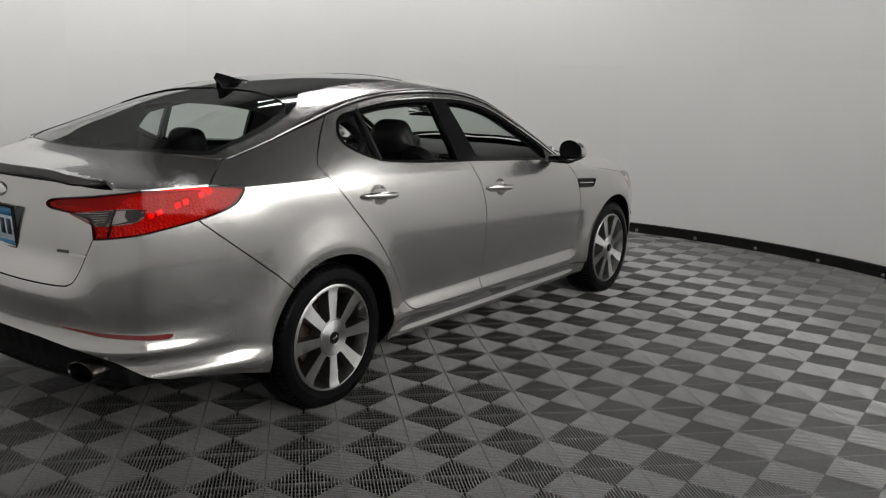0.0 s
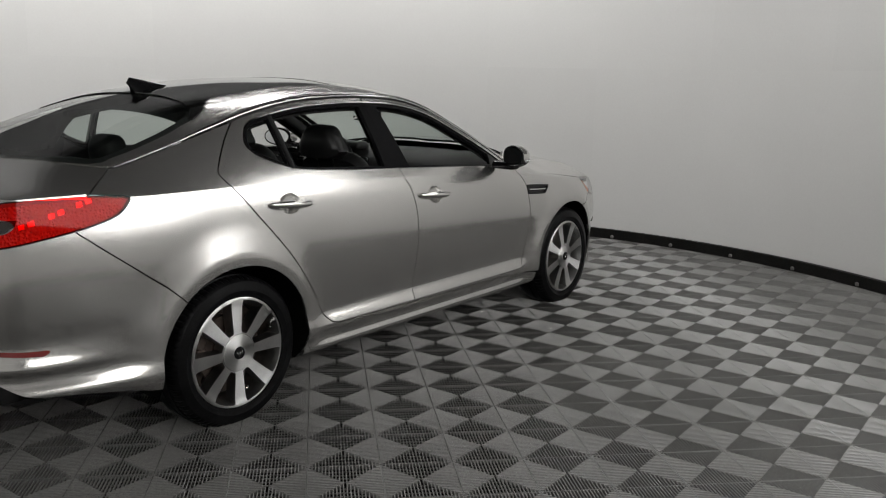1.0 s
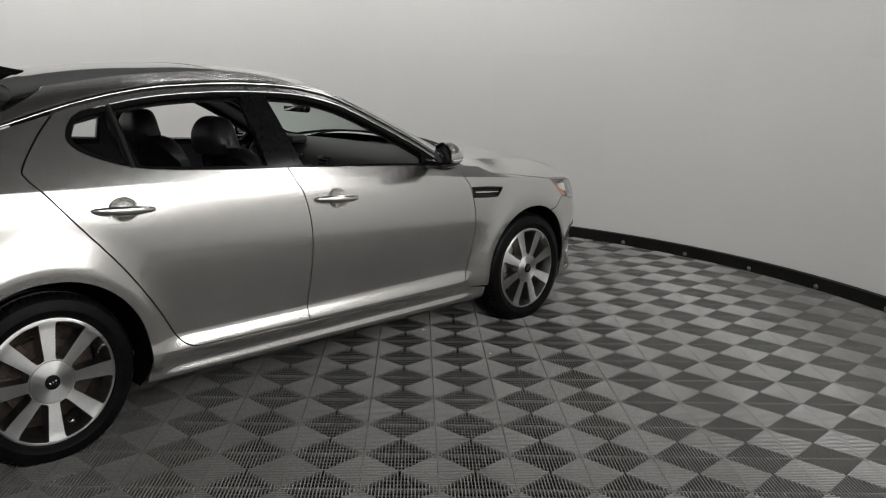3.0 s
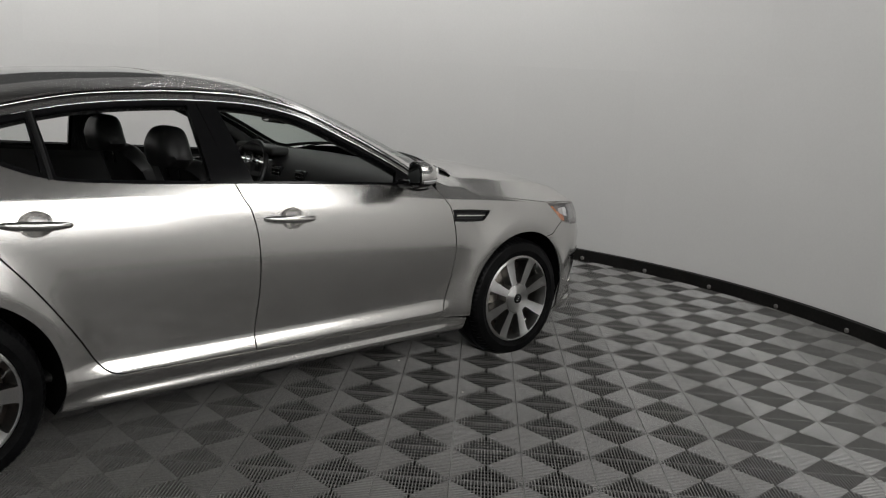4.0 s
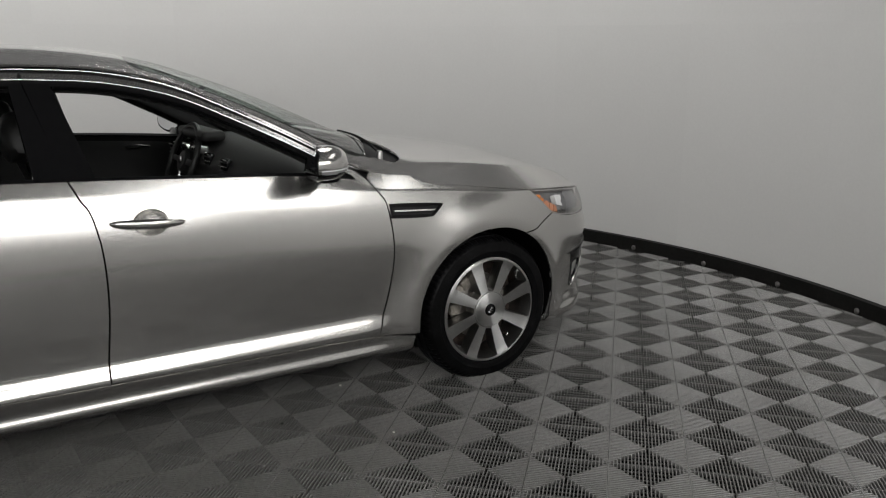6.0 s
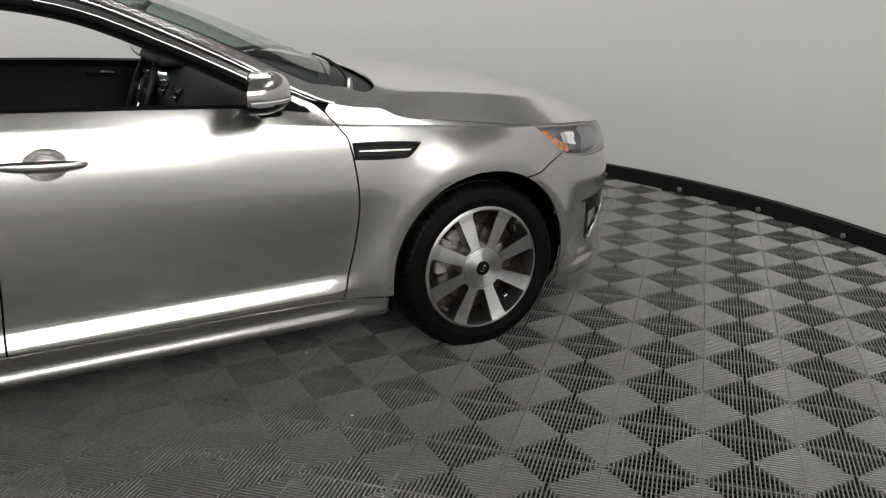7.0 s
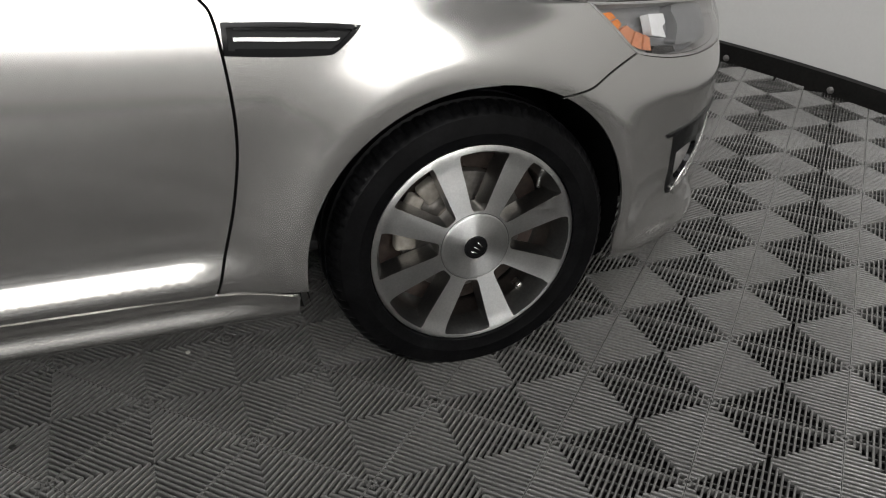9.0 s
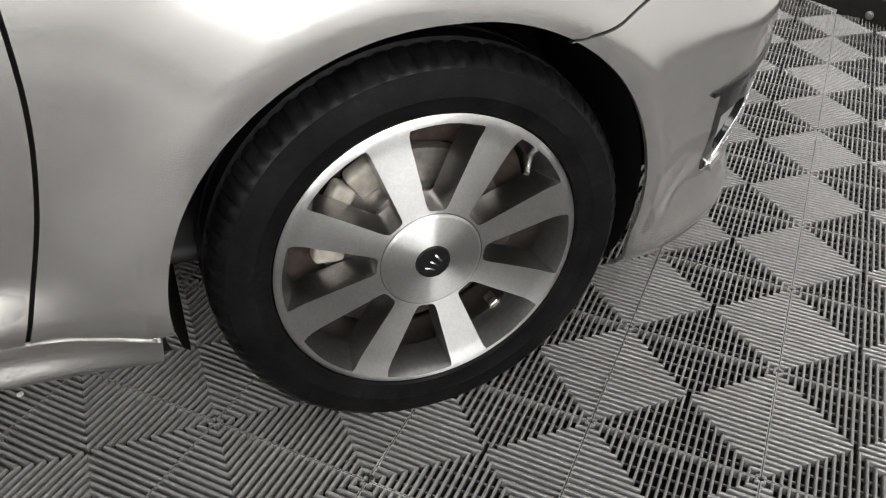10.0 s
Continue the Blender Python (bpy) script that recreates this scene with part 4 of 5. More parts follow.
for zz, hh in ((0.06, 0.03), (-0.065, 0.02)):
    bm = bmesh.new()
    rounded_box(bm, (0.002, 0.296, hh), face @ Matrix.Translation((-0.0035, 0, zz)), 0.0, 1)
    part("plate_band", bm, PLATE_BLUE, plate, "blue band")
for i in range(6):
    bm = bmesh.new()
    rounded_box(bm, (0.002, 0.03, 0.062), face @ Matrix.Translation((-0.0036, -0.118 + 0.047 * i, 0)), 0.0, 1)
    part("bar", bm, INK, plate, "plain dark bar in place of a character")
bm = bmesh.new()
bmesh.ops.create_uvsphere(bm, u_segments=24, v_segments=12, radius=1, matrix=Matrix.Translation((lower(-1.7, 0.975).x - 0.002, 0, 0.972)) @ Matrix.Diagonal((0.008, 0.062, 0.032, 1)))
part("badge", bm, CHROME, trunk, "chrome oval badge")
for i, (u0, u1) in enumerate(((-1.33, -1.25), (-1.235, -1.13))):
    Sheet().patch(lower, [(u0, 0.774), (u1, 0.779), (u1, 0.79), (u0, 0.785)], gap=0.0, flange=0.003, depth=-0.003, du=0.02).make("badge", SATIN if i else LAMP_DARK, trunk, "small badge as plain bar")

# exhaust tip, its chrome coloured dark for the shade under the bumper
EXHAUST = material("shaded_exhaust_steel", (0.09, 0.086, 0.082), 0.28, 1.0, grain=0.2, size=60, stain=0.3, stain_size=15)
for sy in (-1, 1):
    bm = bmesh.new()
    m = Matrix.Translation((-1.03, sy * 0.6, 0.355)) @ Matrix.Rotation(radians(-sy * 8), 4, "Z") @ Matrix.Rotation(radians(90), 4, "Y") @ Matrix.Diagonal((0.55, 1, 1, 1))
    lathe(bm, [(0.0665, -0.003), (0.071, 0.0), (0.07, 0.2), (0.063, 0.2), (0.063, 0.004), (0.0665, -0.003)], 28, m)
    part("exhaust_tip", bm, EXHAUST, car, "oval chrome exhaust tip, coloured dark for the shade on it")
    bm = bmesh.new()
    bmesh.ops.create_circle(bm, cap_ends=True, segments=28, radius=0.063, matrix=m @ Matrix.Translation((0, 0, 0.1)))
    part("exhaust_inside", bm, SHELL, car)

# antenna fin
bm = bmesh.new()
rows = []
for i in range(13):
    t = i / 12
    x = 0.135 + 0.185 * t
    hgt = 0.074 * (1 - t) ** 1.05 * min(1.0, 0.6 + t * 8) + 0.004
    w = 0.030 * math.sin(math.pi * min(1, 0.12 + 0.8 * (1 - t) * 0.6 + 0.2)) * (1 - t ** 3) + 0.002
    z0 = top(x, 0).z - 0.003
    row = []
    for j in range(9):
        a = math.pi * j / 8
        row.append(bm.verts.new((x - 0.034 * math.sin(a) ** 2 * (1 - t), w * math.cos(a) * (1 - 0.7 * math.sin(a)), z0 + hgt * math.sin(a) ** 0.8)))
    rows.append(row)
for a, b in zip(rows, rows[1:]):
    for j in range(8):
        bm.faces.new((a[j], a[j + 1], b[j + 1], b[j]))
bm.faces.new(rows[0])
bm.faces.new(rows[-1][::-1])
part("antenna_fin", bm, GLOSS_BLACK, car, "black shark-fin antenna")

# head lamps
fog_lens = curve((3.392, 0.42), (3.44, 0.428), (3.488, 0.424), (3.515, 0.405), (3.505, 0.365), (3.478, 0.337), (3.435, 0.338), (3.405, 0.375), (3.392, 0.42), n=3)[:-1]
for k in (0, 1):
    head = put(Sheet().patch(lower, lamp_loop, gap=-0.003, flange=0.0, depth=0.05, du=0.04), "head_lamp", LAMP_GREY, car, "clear head lamp with amber side reflectors")
    lens = put(Sheet().patch(lower, lamp_loop, gap=0.003, flange=0.01, depth=-0.001, du=0.03), "lens", LENS, head, "clear lens")
    lens.visible_shadow = False
    put(Sheet().patch(lower, lamp_loop, holes=[inset(dense(lamp_loop, 0.03), 0.005)], gap=0.0, hole_gap=0.0, flange=0.05, depth=0.003, du=0.03), "seal", LAMP_MID, head)
    for i, blk in enumerate(([(3.1, 0.797), (3.128, 0.797), (3.142, 0.783), (3.12, 0.778)], [(3.122, 0.776), (3.144, 0.782), (3.155, 0.769), (3.14, 0.757)], [(3.146, 0.757), (3.168, 0.766), (3.19, 0.752), (3.174, 0.724)], [(3.178, 0.722), (3.194, 0.751), (3.214, 0.742), (3.208, 0.708)], [(3.213, 0.707), (3.219, 0.741), (3.236, 0.732), (3.241, 0.701)])):
        put(Sheet().patch(lower, blk[::-1], gap=0.0008, flange=0.012, depth=0.008, du=0.02), "amber_reflector", AMBER if i < 2 else AMBER_DULL, head, "amber reflector")
    put(Sheet().patch(lower, [(3.248, 0.735), (3.3, 0.722), (3.288, 0.748), (3.302, 0.757), (3.298, 0.776), (3.243, 0.781)], gap=0.0, flange=0.025, depth=0.012, du=0.02), "projector_frame", LAMP_WHITE, head, "bright white reflector")
    put(Sheet().patch(lower, [(3.25, 0.688), (3.34, 0.685), (3.33, 0.7), (3.26, 0.708)], gap=0.0, flange=0.02, depth=0.016, du=0.02), "lamp_bezel", LAMP_DARK, head, "dark lower bezel")
    put(Sheet().patch(lower, curve((3.345, 0.7), (3.5, 0.69), (3.52, 0.735), (3.5, 0.775), (3.35, 0.788), (3.36, 0.745), (3.345, 0.7), n=3)[:-1], gap=0.0, flange=0.03, depth=0.02, du=0.03), "projector", LAMP_GREY, head, "pale projector bowl")
    # fog lamp in its black pocket
    fog = put(Sheet().patch(lower, fog_hole, gap=-0.004, flange=0.0, depth=0.06, du=0.04), "fog_lamp", MATT_BLACK, car, "black fog lamp pocket in the bumper")
    put(Sheet().patch(lower, fog_hole, holes=[fog_lens], gap=0.001, hole_gap=0.003, flange=0.02, depth=0.002, du=0.03, fine=0.012), "fog_frame", GLOSS_BLACK, fog, "gloss black surround")
    put(Sheet().patch(lower, fog_lens, gap=0.0, flange=0.02, depth=0.014, du=0.02, fine=0.012), "fog_lens", LAMP_MID, fog, "pale fog lamp lens")
    put(Sheet().patch(lower, curve((3.32, 0.487), (3.45, 0.497), (3.63, 0.51), n=4) + curve((3.63, 0.503), (3.45, 0.49), (3.325, 0.479), n=4), gap=0.0, flange=0.01, depth=-0.005, du=0.03), "fog_brow", GLOSS_BLACK, fog)
    put(Sheet().patch(lower, curve((3.434, 0.308), (3.5, 0.318), (3.6, 0.375), (3.68, 0.44), n=4) + curve((3.7, 0.41), (3.62, 0.33), (3.53, 0.285), (3.445, 0.285), n=4), gap=0.0, flange=0.02, depth=-0.005, du=0.02, fine=0.012), "fog_lip", PAINT, fog, "silver lip under the fog lamp")
# grille at the nose
s = Sheet().patch(lower, [(3.9, 0.685), (4.3301, 0.685), (4.3301, 0.74 - 0.01), (3.9, 0.745)], gap=0.0, depth=0.01, du=0.05).mirrored(True)
s.make("grille", MATT_BLACK, car, "black grille between the head lamps")

# mirrors
CALIPER = material("cast_caliper", (0.3, 0.275, 0.24), 0.6, 0.2, grain=0.2, size=60, stain=0.2, stain_size=20)
SIGNAL = material("clear_signal_lens", (0.35, 0.35, 0.35), 0.15, 0.4, coat=0.6, grain=0.1, size=200)
MIRROR_FACE = material("mirror_glass", (0.8, 0.82, 0.83), 0.02, 1.0)


def mirror_skin(sy, c, grow, keep, n=40):
    """The mirror's shell, an egg swept back towards its tip and cut flat behind, or a band of it."""
    bm = bmesh.new()
    bmesh.ops.create_uvsphere(bm, u_segments=n, v_segments=n, radius=1)
    for v in bm.verts:
        x, y, z = v.co
        flat = 1 / math.sqrt(1 - min(0.0, max(x, -0.5)) ** 2)
        x, y, z = max(x, -0.5), y * flat, z * flat
        z = z * (1.0 - 0.2 * max(0.0, y * sy)) * (1.0 + 0.1 * (z > 0))
        v.co = Vector((x * (0.085 + grow), y * (0.095 + grow), (abs(z) ** 0.78) * math.copysign(1, z) * (0.063 + grow)))
    bmesh.ops.delete(bm, geom=[f for f in bm.faces if not keep(f.calc_center_median())], context="FACES")
    for v in bm.verts:
        v.co = Vector((v.co.x - MIRROR_SWEEP * sy * v.co.y, v.co.y, v.co.z)) + c
    return bm


MIRROR_SWEEP = 0.4
for sy in (-1, 1):
    c = Vector((1.962 if sy < 0 else 1.99, sy * 1.015, 1.037))
    mir = part("door_mirror", mirror_skin(sy, c, 0.0, lambda m: m.x > -0.034 and m.z > -0.024), PAINT, car, "silver door mirror with clear turn signal and black foot", 50)
    part("mirror_underside", mirror_skin(sy, c, -0.0015, lambda m: m.x > -0.036 and m.z <= -0.018), GLOSS_BLACK, mir, "black lower shell", 50)
    part("mirror_rim", mirror_skin(sy, c, -0.001, lambda m: m.x <= -0.032), GLOSS_BLACK, mir, "black rim behind the mirror", 50)
    part("turn_signal", mirror_skin(sy, c, 0.003, lambda m: -0.025 < m.z < -0.010 and m.x > -0.03), SIGNAL, mir, "clear turn signal strip")
    part("signal_line", mirror_skin(sy, c, 0.0042, lambda m: -0.0135 < m.z < -0.0095 and m.x > -0.028, 60), LAMP_WHITE, mir)
    bm = bmesh.new()
    bmesh.ops.create_circle(bm, cap_ends=True, segments=32, radius=1, matrix=Matrix.Translation((-0.0445, 0, 0.003)) @ Matrix.Rotation(radians(90), 4, "Y") @ Matrix.Diagonal((0.052, 0.083, 1, 1)))
    ret = bmesh.ops.extrude_face_region(bm, geom=list(bm.faces))
    bmesh.ops.translate(bm, verts=[v for v in ret["geom"] if isinstance(v, bmesh.types.BMVert)], vec=(0.004, 0, 0))
    for v in bm.verts:
        v.co = Vector((v.co.x - MIRROR_SWEEP * sy * v.co.y, v.co.y, v.co.z)) + c
    part("mirror_glass", bm, MIRROR_FACE, mir, "mirror glass")
    bm = bmesh.new()
    rounded_box(bm, (0.085, 0.15, 0.045), Matrix.Translation((1.985, sy * 0.925, 0.982)), 0.016, 3)
    part("mirror_foot", bm, GLOSS_BLACK, mir, "black mirror foot")

# wiper arms lying in the cowl
for sy in (-1, 1):
    bm = bmesh.new()
    pts = [top(2.392 + 0.045 * math.sin(1.57 * i / 8), sy * (0.632 - 0.5 * i / 8)) + Vector((0, 0, 0.004)) for i in range(9)]
    tube(bm, pts, 0.006, 6)
    wip = part("wiper", bm, MATT_BLACK, car, "black wiper arm")
    bm = bmesh.new()
    lathe(bm, [(0.0, 0.022), (0.01, 0.02), (0.014, 0.012), (0.016, -0.02)], 14, Matrix.Translation(top(2.388, sy * 0.634)))
    part("wiper_pivot", bm, POCKET, wip, "grey wiper pivot")

# underbody and wheel wells
bm = bmesh.new()
rounded_box(bm, (2.0, 1.66, 0.06), Matrix.Translation((1.4, 0, 0.235)), 0.02, 2)
rounded_box(bm, (0.55, 1.5, 0.06), Matrix.Translation((-0.66, 0, 0.33)), 0.02, 2)
rounded_box(bm, (0.3, 1.2, 0.05), Matrix.Translation((3.36, 0, 0.24)), 0.02, 2)
rounded_box(bm, (4.2, 1.02, 0.08), Matrix.Translation((1.35, 0, 0.29)), 0.02, 2)
part("underbody", bm, SHELL, car, "black underbody")
for cx in (0.0, WB):
    for sy in (-1, 1):
        bm = bmesh.new()
        n = 36
        rr = 0.381
        arcs = []
        for y in (-0.902, -0.52):
            row = []
            for i in range(n + 1):
                px_, pz_ = cx + rr * math.cos(radians(-20 + 220 * i / n)), RW + rr * math.sin(radians(-20 + 220 * i / n))
                row.append(bm.verts.new((px_, sy * (0.52 if y > -0.6 else -lower(px_, pz_).y - 0.014), pz_)))
            arcs.append(row)
        for i in range(n):
            bm.faces.new((arcs[0][i], arcs[0][i + 1], arcs[1][i + 1], arcs[1][i]))
        mid = bm.verts.new((cx, sy * 0.52, RW))
        for i in range(n):
            bm.faces.new((arcs[1][i], arcs[1][i + 1], mid))
        part("wheel_arch_liner", bm, LINER, car)

# ---- wheels ----
HUB = 0.308
DISC = material("brake_disc_steel", (0.3, 0.28, 0.26), 0.4, 0.9, grain=0.2, size=70, stain=0.25, stain_size=12)
IRON_AND_SHADE = material("dark_iron_and_shade", (0.05, 0.035, 0.028), 0.8, grain=0.4, size=50)


def spoke_window(mid, deep=0):
    """A rounded opening between two spokes; deeper rings draw in towards the barrel and the spokes' backs."""
    def half(r):
        return math.pi / 8 - math.asin((0.04 + (r - 0.09) * 0.15) / 2 / r)
    right = [(0.0875, half(0.1) * 0.68)] + [(r, half(r)) for r in (0.096, 0.13, 0.17, 0.21)] + [(0.2235, half(0.215) * 0.985), (0.2285, half(0.215) * 0.86)]
    loop = [(r, a) for r, a in right] + [(0.2295, 0.0)] + [(r, -a) for r, a in right[::-1]] + [(0.0865, 0.0)]
    cut, squeeze = ((0.0, 0.0), (0.001, 0.012), (0.012, 0.04), (0.018, 0.07))[deep]
    loop = [(r - cut * step(0.16, 0.225, r), a * (1 - squeeze)) for r, a in loop]
    xy = [(r * math.cos(mid + a), r * math.sin(mid + a)) for r, a in loop]
    return curve(*xy, xy[0], n=3)[:-1]


def dish(x, z):
    """The wheel's outer face; local y points inwards, x forward, z up."""
    r = math.hypot(x, z)
    return Vector((x, 0.006 * step(0.235, 0.2, r) + 0.006 * step(0.236, 0.2412, r), z))


def make_wheel(cx, sy, first):
    circle = [(0.2412 * math.cos(2 * math.pi * i / 96), 0.2412 * math.sin(2 * math.pi * i / 96)) for i in range(96)]
    wins = [spoke_window(radians(first + 22.5 + 45 * i)) for i in range(8)]
    s = Sheet()
    s.patch(dish, circle, holes=wins, gap=0.0, hole_gap=0.0, flange=0.0, du=0.016, dv=0.016, fine=0.012)
    place = Matrix.Translation((cx, sy * 0.903, HUB)) @ Matrix.Diagonal((1, -sy, 1, 1))

    def emit(sheet, name, mat, parent, label=""):
        ob = sheet.make(name, mat, None, label)
        me = ob.data
        if sy > 0:
            sheet2 = Sheet()
            sheet2.v = [Vector((v.x, -v.y, v.z)) for v in sheet.v]
            sheet2.n = [Vector((v.x, -v.y, v.z)) for v in sheet.n]
            sheet2.f, sheet2.m = [q[::-1] for q in sheet.f], sheet.m
            bpy.data.objects.remove(ob)
            ob = sheet2.make(name, mat, None, label)
        if parent is None:
            ob.location = (cx, sy * 0.903, HUB)
            ob.parent = car
        else:
            ob.parent = parent
        return ob

    wheel = emit(s, "wheel", MACHINED, None, "machined alloy wheel with eight broad spokes and a black tyre")

    def sub(name, bm, mat, label="", sharp=None):
        if sy > 0:
            bmesh.ops.scale(bm, verts=bm.verts, vec=(1, -1, 1))
        return part(name, bm, mat, wheel, label, sharp)

    turn = Matrix.Rotation(radians(-90), 4, "X")
    for k, loop in enumerate(wins):
        bm = bmesh.new()
        rings = []
        for deep, dep in enumerate((0.0, 0.003, 0.028, 0.058)):
            ring = spoke_window(radians(first + 22.5 + 45 * k), deep)
            rings.append([bm.verts.new(dish(*loop[i]) + Vector((p[0] - loop[i][0], dep, p[1] - loop[i][1]))) for i, p in enumerate(ring)])
        for a, b in zip(rings, rings[1:]):
            for i in range(len(a)):
                j = (i + 1) % len(a)
                bm.faces.new((a[i], a[j], b[j], b[i]))
        sub("spoke_pocket", bm, POCKET, "grey painted spoke side", 40)
    # barrel, back of the spokes
    bm = bmesh.new()
    lathe(bm, [(0.241, 0.007), (0.236, 0.02), (0.222, 0.03), (0.218, 0.06), (0.212, 0.2)], 72, turn)
    sub("rim_barrel", bm, POCKET)
    # centre cover and cap
    bm = bmesh.new()
    lathe(bm, [(0.0, 0.0005), (0.076, 0.0015), (0.0795, 0.003), (0.0805, 0.0075)], 72, turn)
    sub("hub_cover", bm, MACHINED, "round machined hub cover", 60)
    bm = bmesh.new()
    lathe(bm, [(0.0, -0.005), (0.02, -0.0045), (0.0265, -0.003), (0.0285, 0.002)], 40, turn)
    sub("centre_cap", bm, GLOSS_BLACK, "dark centre cap with a plain mark")
    for off in (-0.011, 0.0, 0.011):
        bm = bmesh.new()
        rot = Matrix.Rotation(radians(-first * 2.0 - 15), 4, "Y")
        rounded_box(bm, (0.0032 if off else 0.0026, 0.001, 0.017), rot @ Matrix.Translation((off, -0.0055, 0)) @ Matrix.Rotation(radians(14 * (1 if off > 0 else -1 if off < 0 else 0)), 4, "Y"), 0.0, 1)
        sub("cap_mark", bm, SATIN)
    bm = bmesh.new()
    lathe(bm, [(0.0805, 0.0055), (0.0825, 0.0055)], 72, turn)
    sub("hub_groove", bm, POCKET)
    # tyre with shoulder grooves
    bm = bmesh.new()
    segs = 300
    prof = [(0.232, 0.03, 0), (0.2425, 0.014, 0), (0.2432, 0.006, 0), (0.246, 0.001, 0), (0.253, -0.0005, 0), (0.266, -0.004, 0), (0.2685, -0.0052, 0), (0.271, -0.0045, 0), (0.285, -0.002, 0), (0.297, 0.003, 0), (0.3, 0.0035, 0), (0.303, 0.0055, 0.4), (0.31, 0.012, 0.8),
            (0.3165, 0.021, 1), (0.32, 0.034, 1), (0.3215, 0.048, 1), (0.3145, 0.0505, 0), (0.3145, 0.058, 0), (0.3225, 0.0605, 0), (0.323, 0.095, 0), (0.3155, 0.0975, 0), (0.3155, 0.106, 0), (0.323, 0.1085, 0), (0.3215, 0.16, 0), (0.312, 0.19, 0), (0.28, 0.21, 0), (0.232, 0.2, 0)]
    rings = []
    for r, h, g in prof:
        ring = []
        r += 0.008 * step(0.25, 0.31, r)
        for i in range(segs):
            a = 2 * math.pi * i / segs
            rr = r - (0.0045 * g if i % 4 == 0 else 0.0)
            a += 0.004 * (2 * ((i // 4) % 2) - 1) * (h > 0.02) * (h < 0.05) * (i % 4 == 2)
            ring.append(bm.verts.new((rr * math.cos(a), h, rr * math.sin(a))))
        rings.append(ring)
    for a, b in zip(rings, rings[1:]):
        for i in range(segs):
            j = (i + 1) % segs
            bm.faces.new((a[i], a[j], b[j], b[i]))
    for v in bm.verts:
        v.co.z = max(v.co.z, 0.0005 - HUB)
    sub("tyre", bm, RUBBER, "black low-profile tyre with faint scuffs", 22)
    # brake, valve, weight
    bm = bmesh.new()
    lathe(bm, [(0.055, 0.05), (0.075, 0.052), (0.08, 0.085), (0.148, 0.087), (0.15, 0.09), (0.15, 0.108), (0.148, 0.111), (0.06, 0.111)], 64, turn)
    # rear disc and caliper get the dark iron colour as shade inside the wheel
    sub("brake_disc", bm, DISC if cx > 1 else IRON_AND_SHADE, "worn steel brake disc" if cx > 1 else "brake disc coloured dark for the shade in the rear wheel")
    bm = bmesh.new()
    for a0, w, r in ((126, 0.05, 0.142), (152, 0.085, 0.15), (178, 0.052, 0.142)):
        m = Matrix.Rotation(radians(-a0), 4, "Y") @ Matrix.Translation((r, 0.082, 0))
        rounded_box(bm, (0.05 if w < 0.06 else 0.038, 0.034, w), m, 0.009, 3)
    sub("brake_caliper", bm, CALIPER if cx > 1 else IRON_AND_SHADE, "pale cast brake caliper" if cx > 1 else "brake caliper coloured dark for the shade in the rear wheel")
    bm = bmesh.new()
    for a0, r, w in ((95, 0.1, 0.06), (-60, 0.1, 0.09), (20, 0.1, 0.07), (-120, 0.12, 0.06)):
        rounded_box(bm, (0.11, 0.03, w), Matrix.Rotation(radians(-a0), 4, "Y") @ Matrix.Translation((r, 0.135, 0)), 0.012, 2)
    lathe(bm, [(0.0, 0.125), (0.21, 0.13)], 32, turn)
    sub("knuckle", bm, IRON_AND_SHADE)
    bm = bmesh.new()
    va = radians(first + 22.5)
    p0 = Vector((0.214 * math.cos(va), 0.03, 0.214 * math.sin(va)))
    p1 = Vector((0.192 * math.cos(va), 0.004, 0.192 * math.sin(va)))
    tube(bm, [p0, p0.lerp(p1, 0.5), p0.lerp(p1, 0.55), p1], [0.005, 0.005, 0.0042, 0.0042], 10)
    sub("valve", bm, SATIN, "chrome tyre valve")
    bm = bmesh.new()
    wa = radians(first - 67.5)
    rounded_box(bm, (0.006, 0.03, 0.02), Matrix.Rotation(-wa, 4, "Y") @ Matrix.Translation((0.209, 0.07, 0)), 0.002, 1)
    sub("balance_weight", bm, SATIN, "small balance weight")
    return wheel


for cx, first in ((0.0, 1.0), (WB + 0.004, 19.5)):
    make_wheel(cx, -1, first)
    make_wheel(cx, 1, -first)

# ---- car: cabin ----
def soft_block(bm, profile, width, m, taper=0.0, n=10):
    """A padded shape: a side outline (x, z) swept across y with rounded flanks."""
    rings = []
    cx, cz = sum(p[0] for p in profile) / len(profile), sum(p[1] for p in profile) / len(profile)
    for i in range(n + 1):
        t = -1 + 2 * i / n
        k = (1 - abs(t) ** 5) ** 0.4 if abs(t) < 1 else 0.55
        k = max(k, 0.55)
        rings.append([bm.verts.new(m @ Vector((cx + (x - cx) * k, t * width / 2 * (1 - taper * (z - cz) / 0.09), cz + (z - cz) * k))) for x, z in profile])
    for a, b in zip(rings, rings[1:]):
        for j in range(len(a)):
            bm.faces.new((a[j], a[(j + 1) % len(a)], b[(j + 1) % len(a)], b[j]))
    bm.faces.new(rings[0])
    bm.faces.new(rings[-1][::-1])


back_profile = curve((0.36, 0.48), (0.22, 0.5), (0.02, 0.98), (-0.005, 1.04), (0.03, 1.075), (0.085, 1.06), (0.13, 0.95), (0.27, 0.66), (0.36, 0.48), n=4)[:-1]
head_profile = curve((-0.01, 1.045), (-0.03, 1.13), (-0.012, 1.2), (0.03, 1.222), (0.07, 1.205), (0.085, 1.13), (0.085, 1.045), (-0.01, 1.045), n=4)[:-1]
seat_profile = curve((0.25, 0.42), (0.22, 0.54), (0.35, 0.56), (0.62, 0.575), (0.72, 0.55), (0.72, 0.45), (0.25, 0.42), n=4)[:-1]
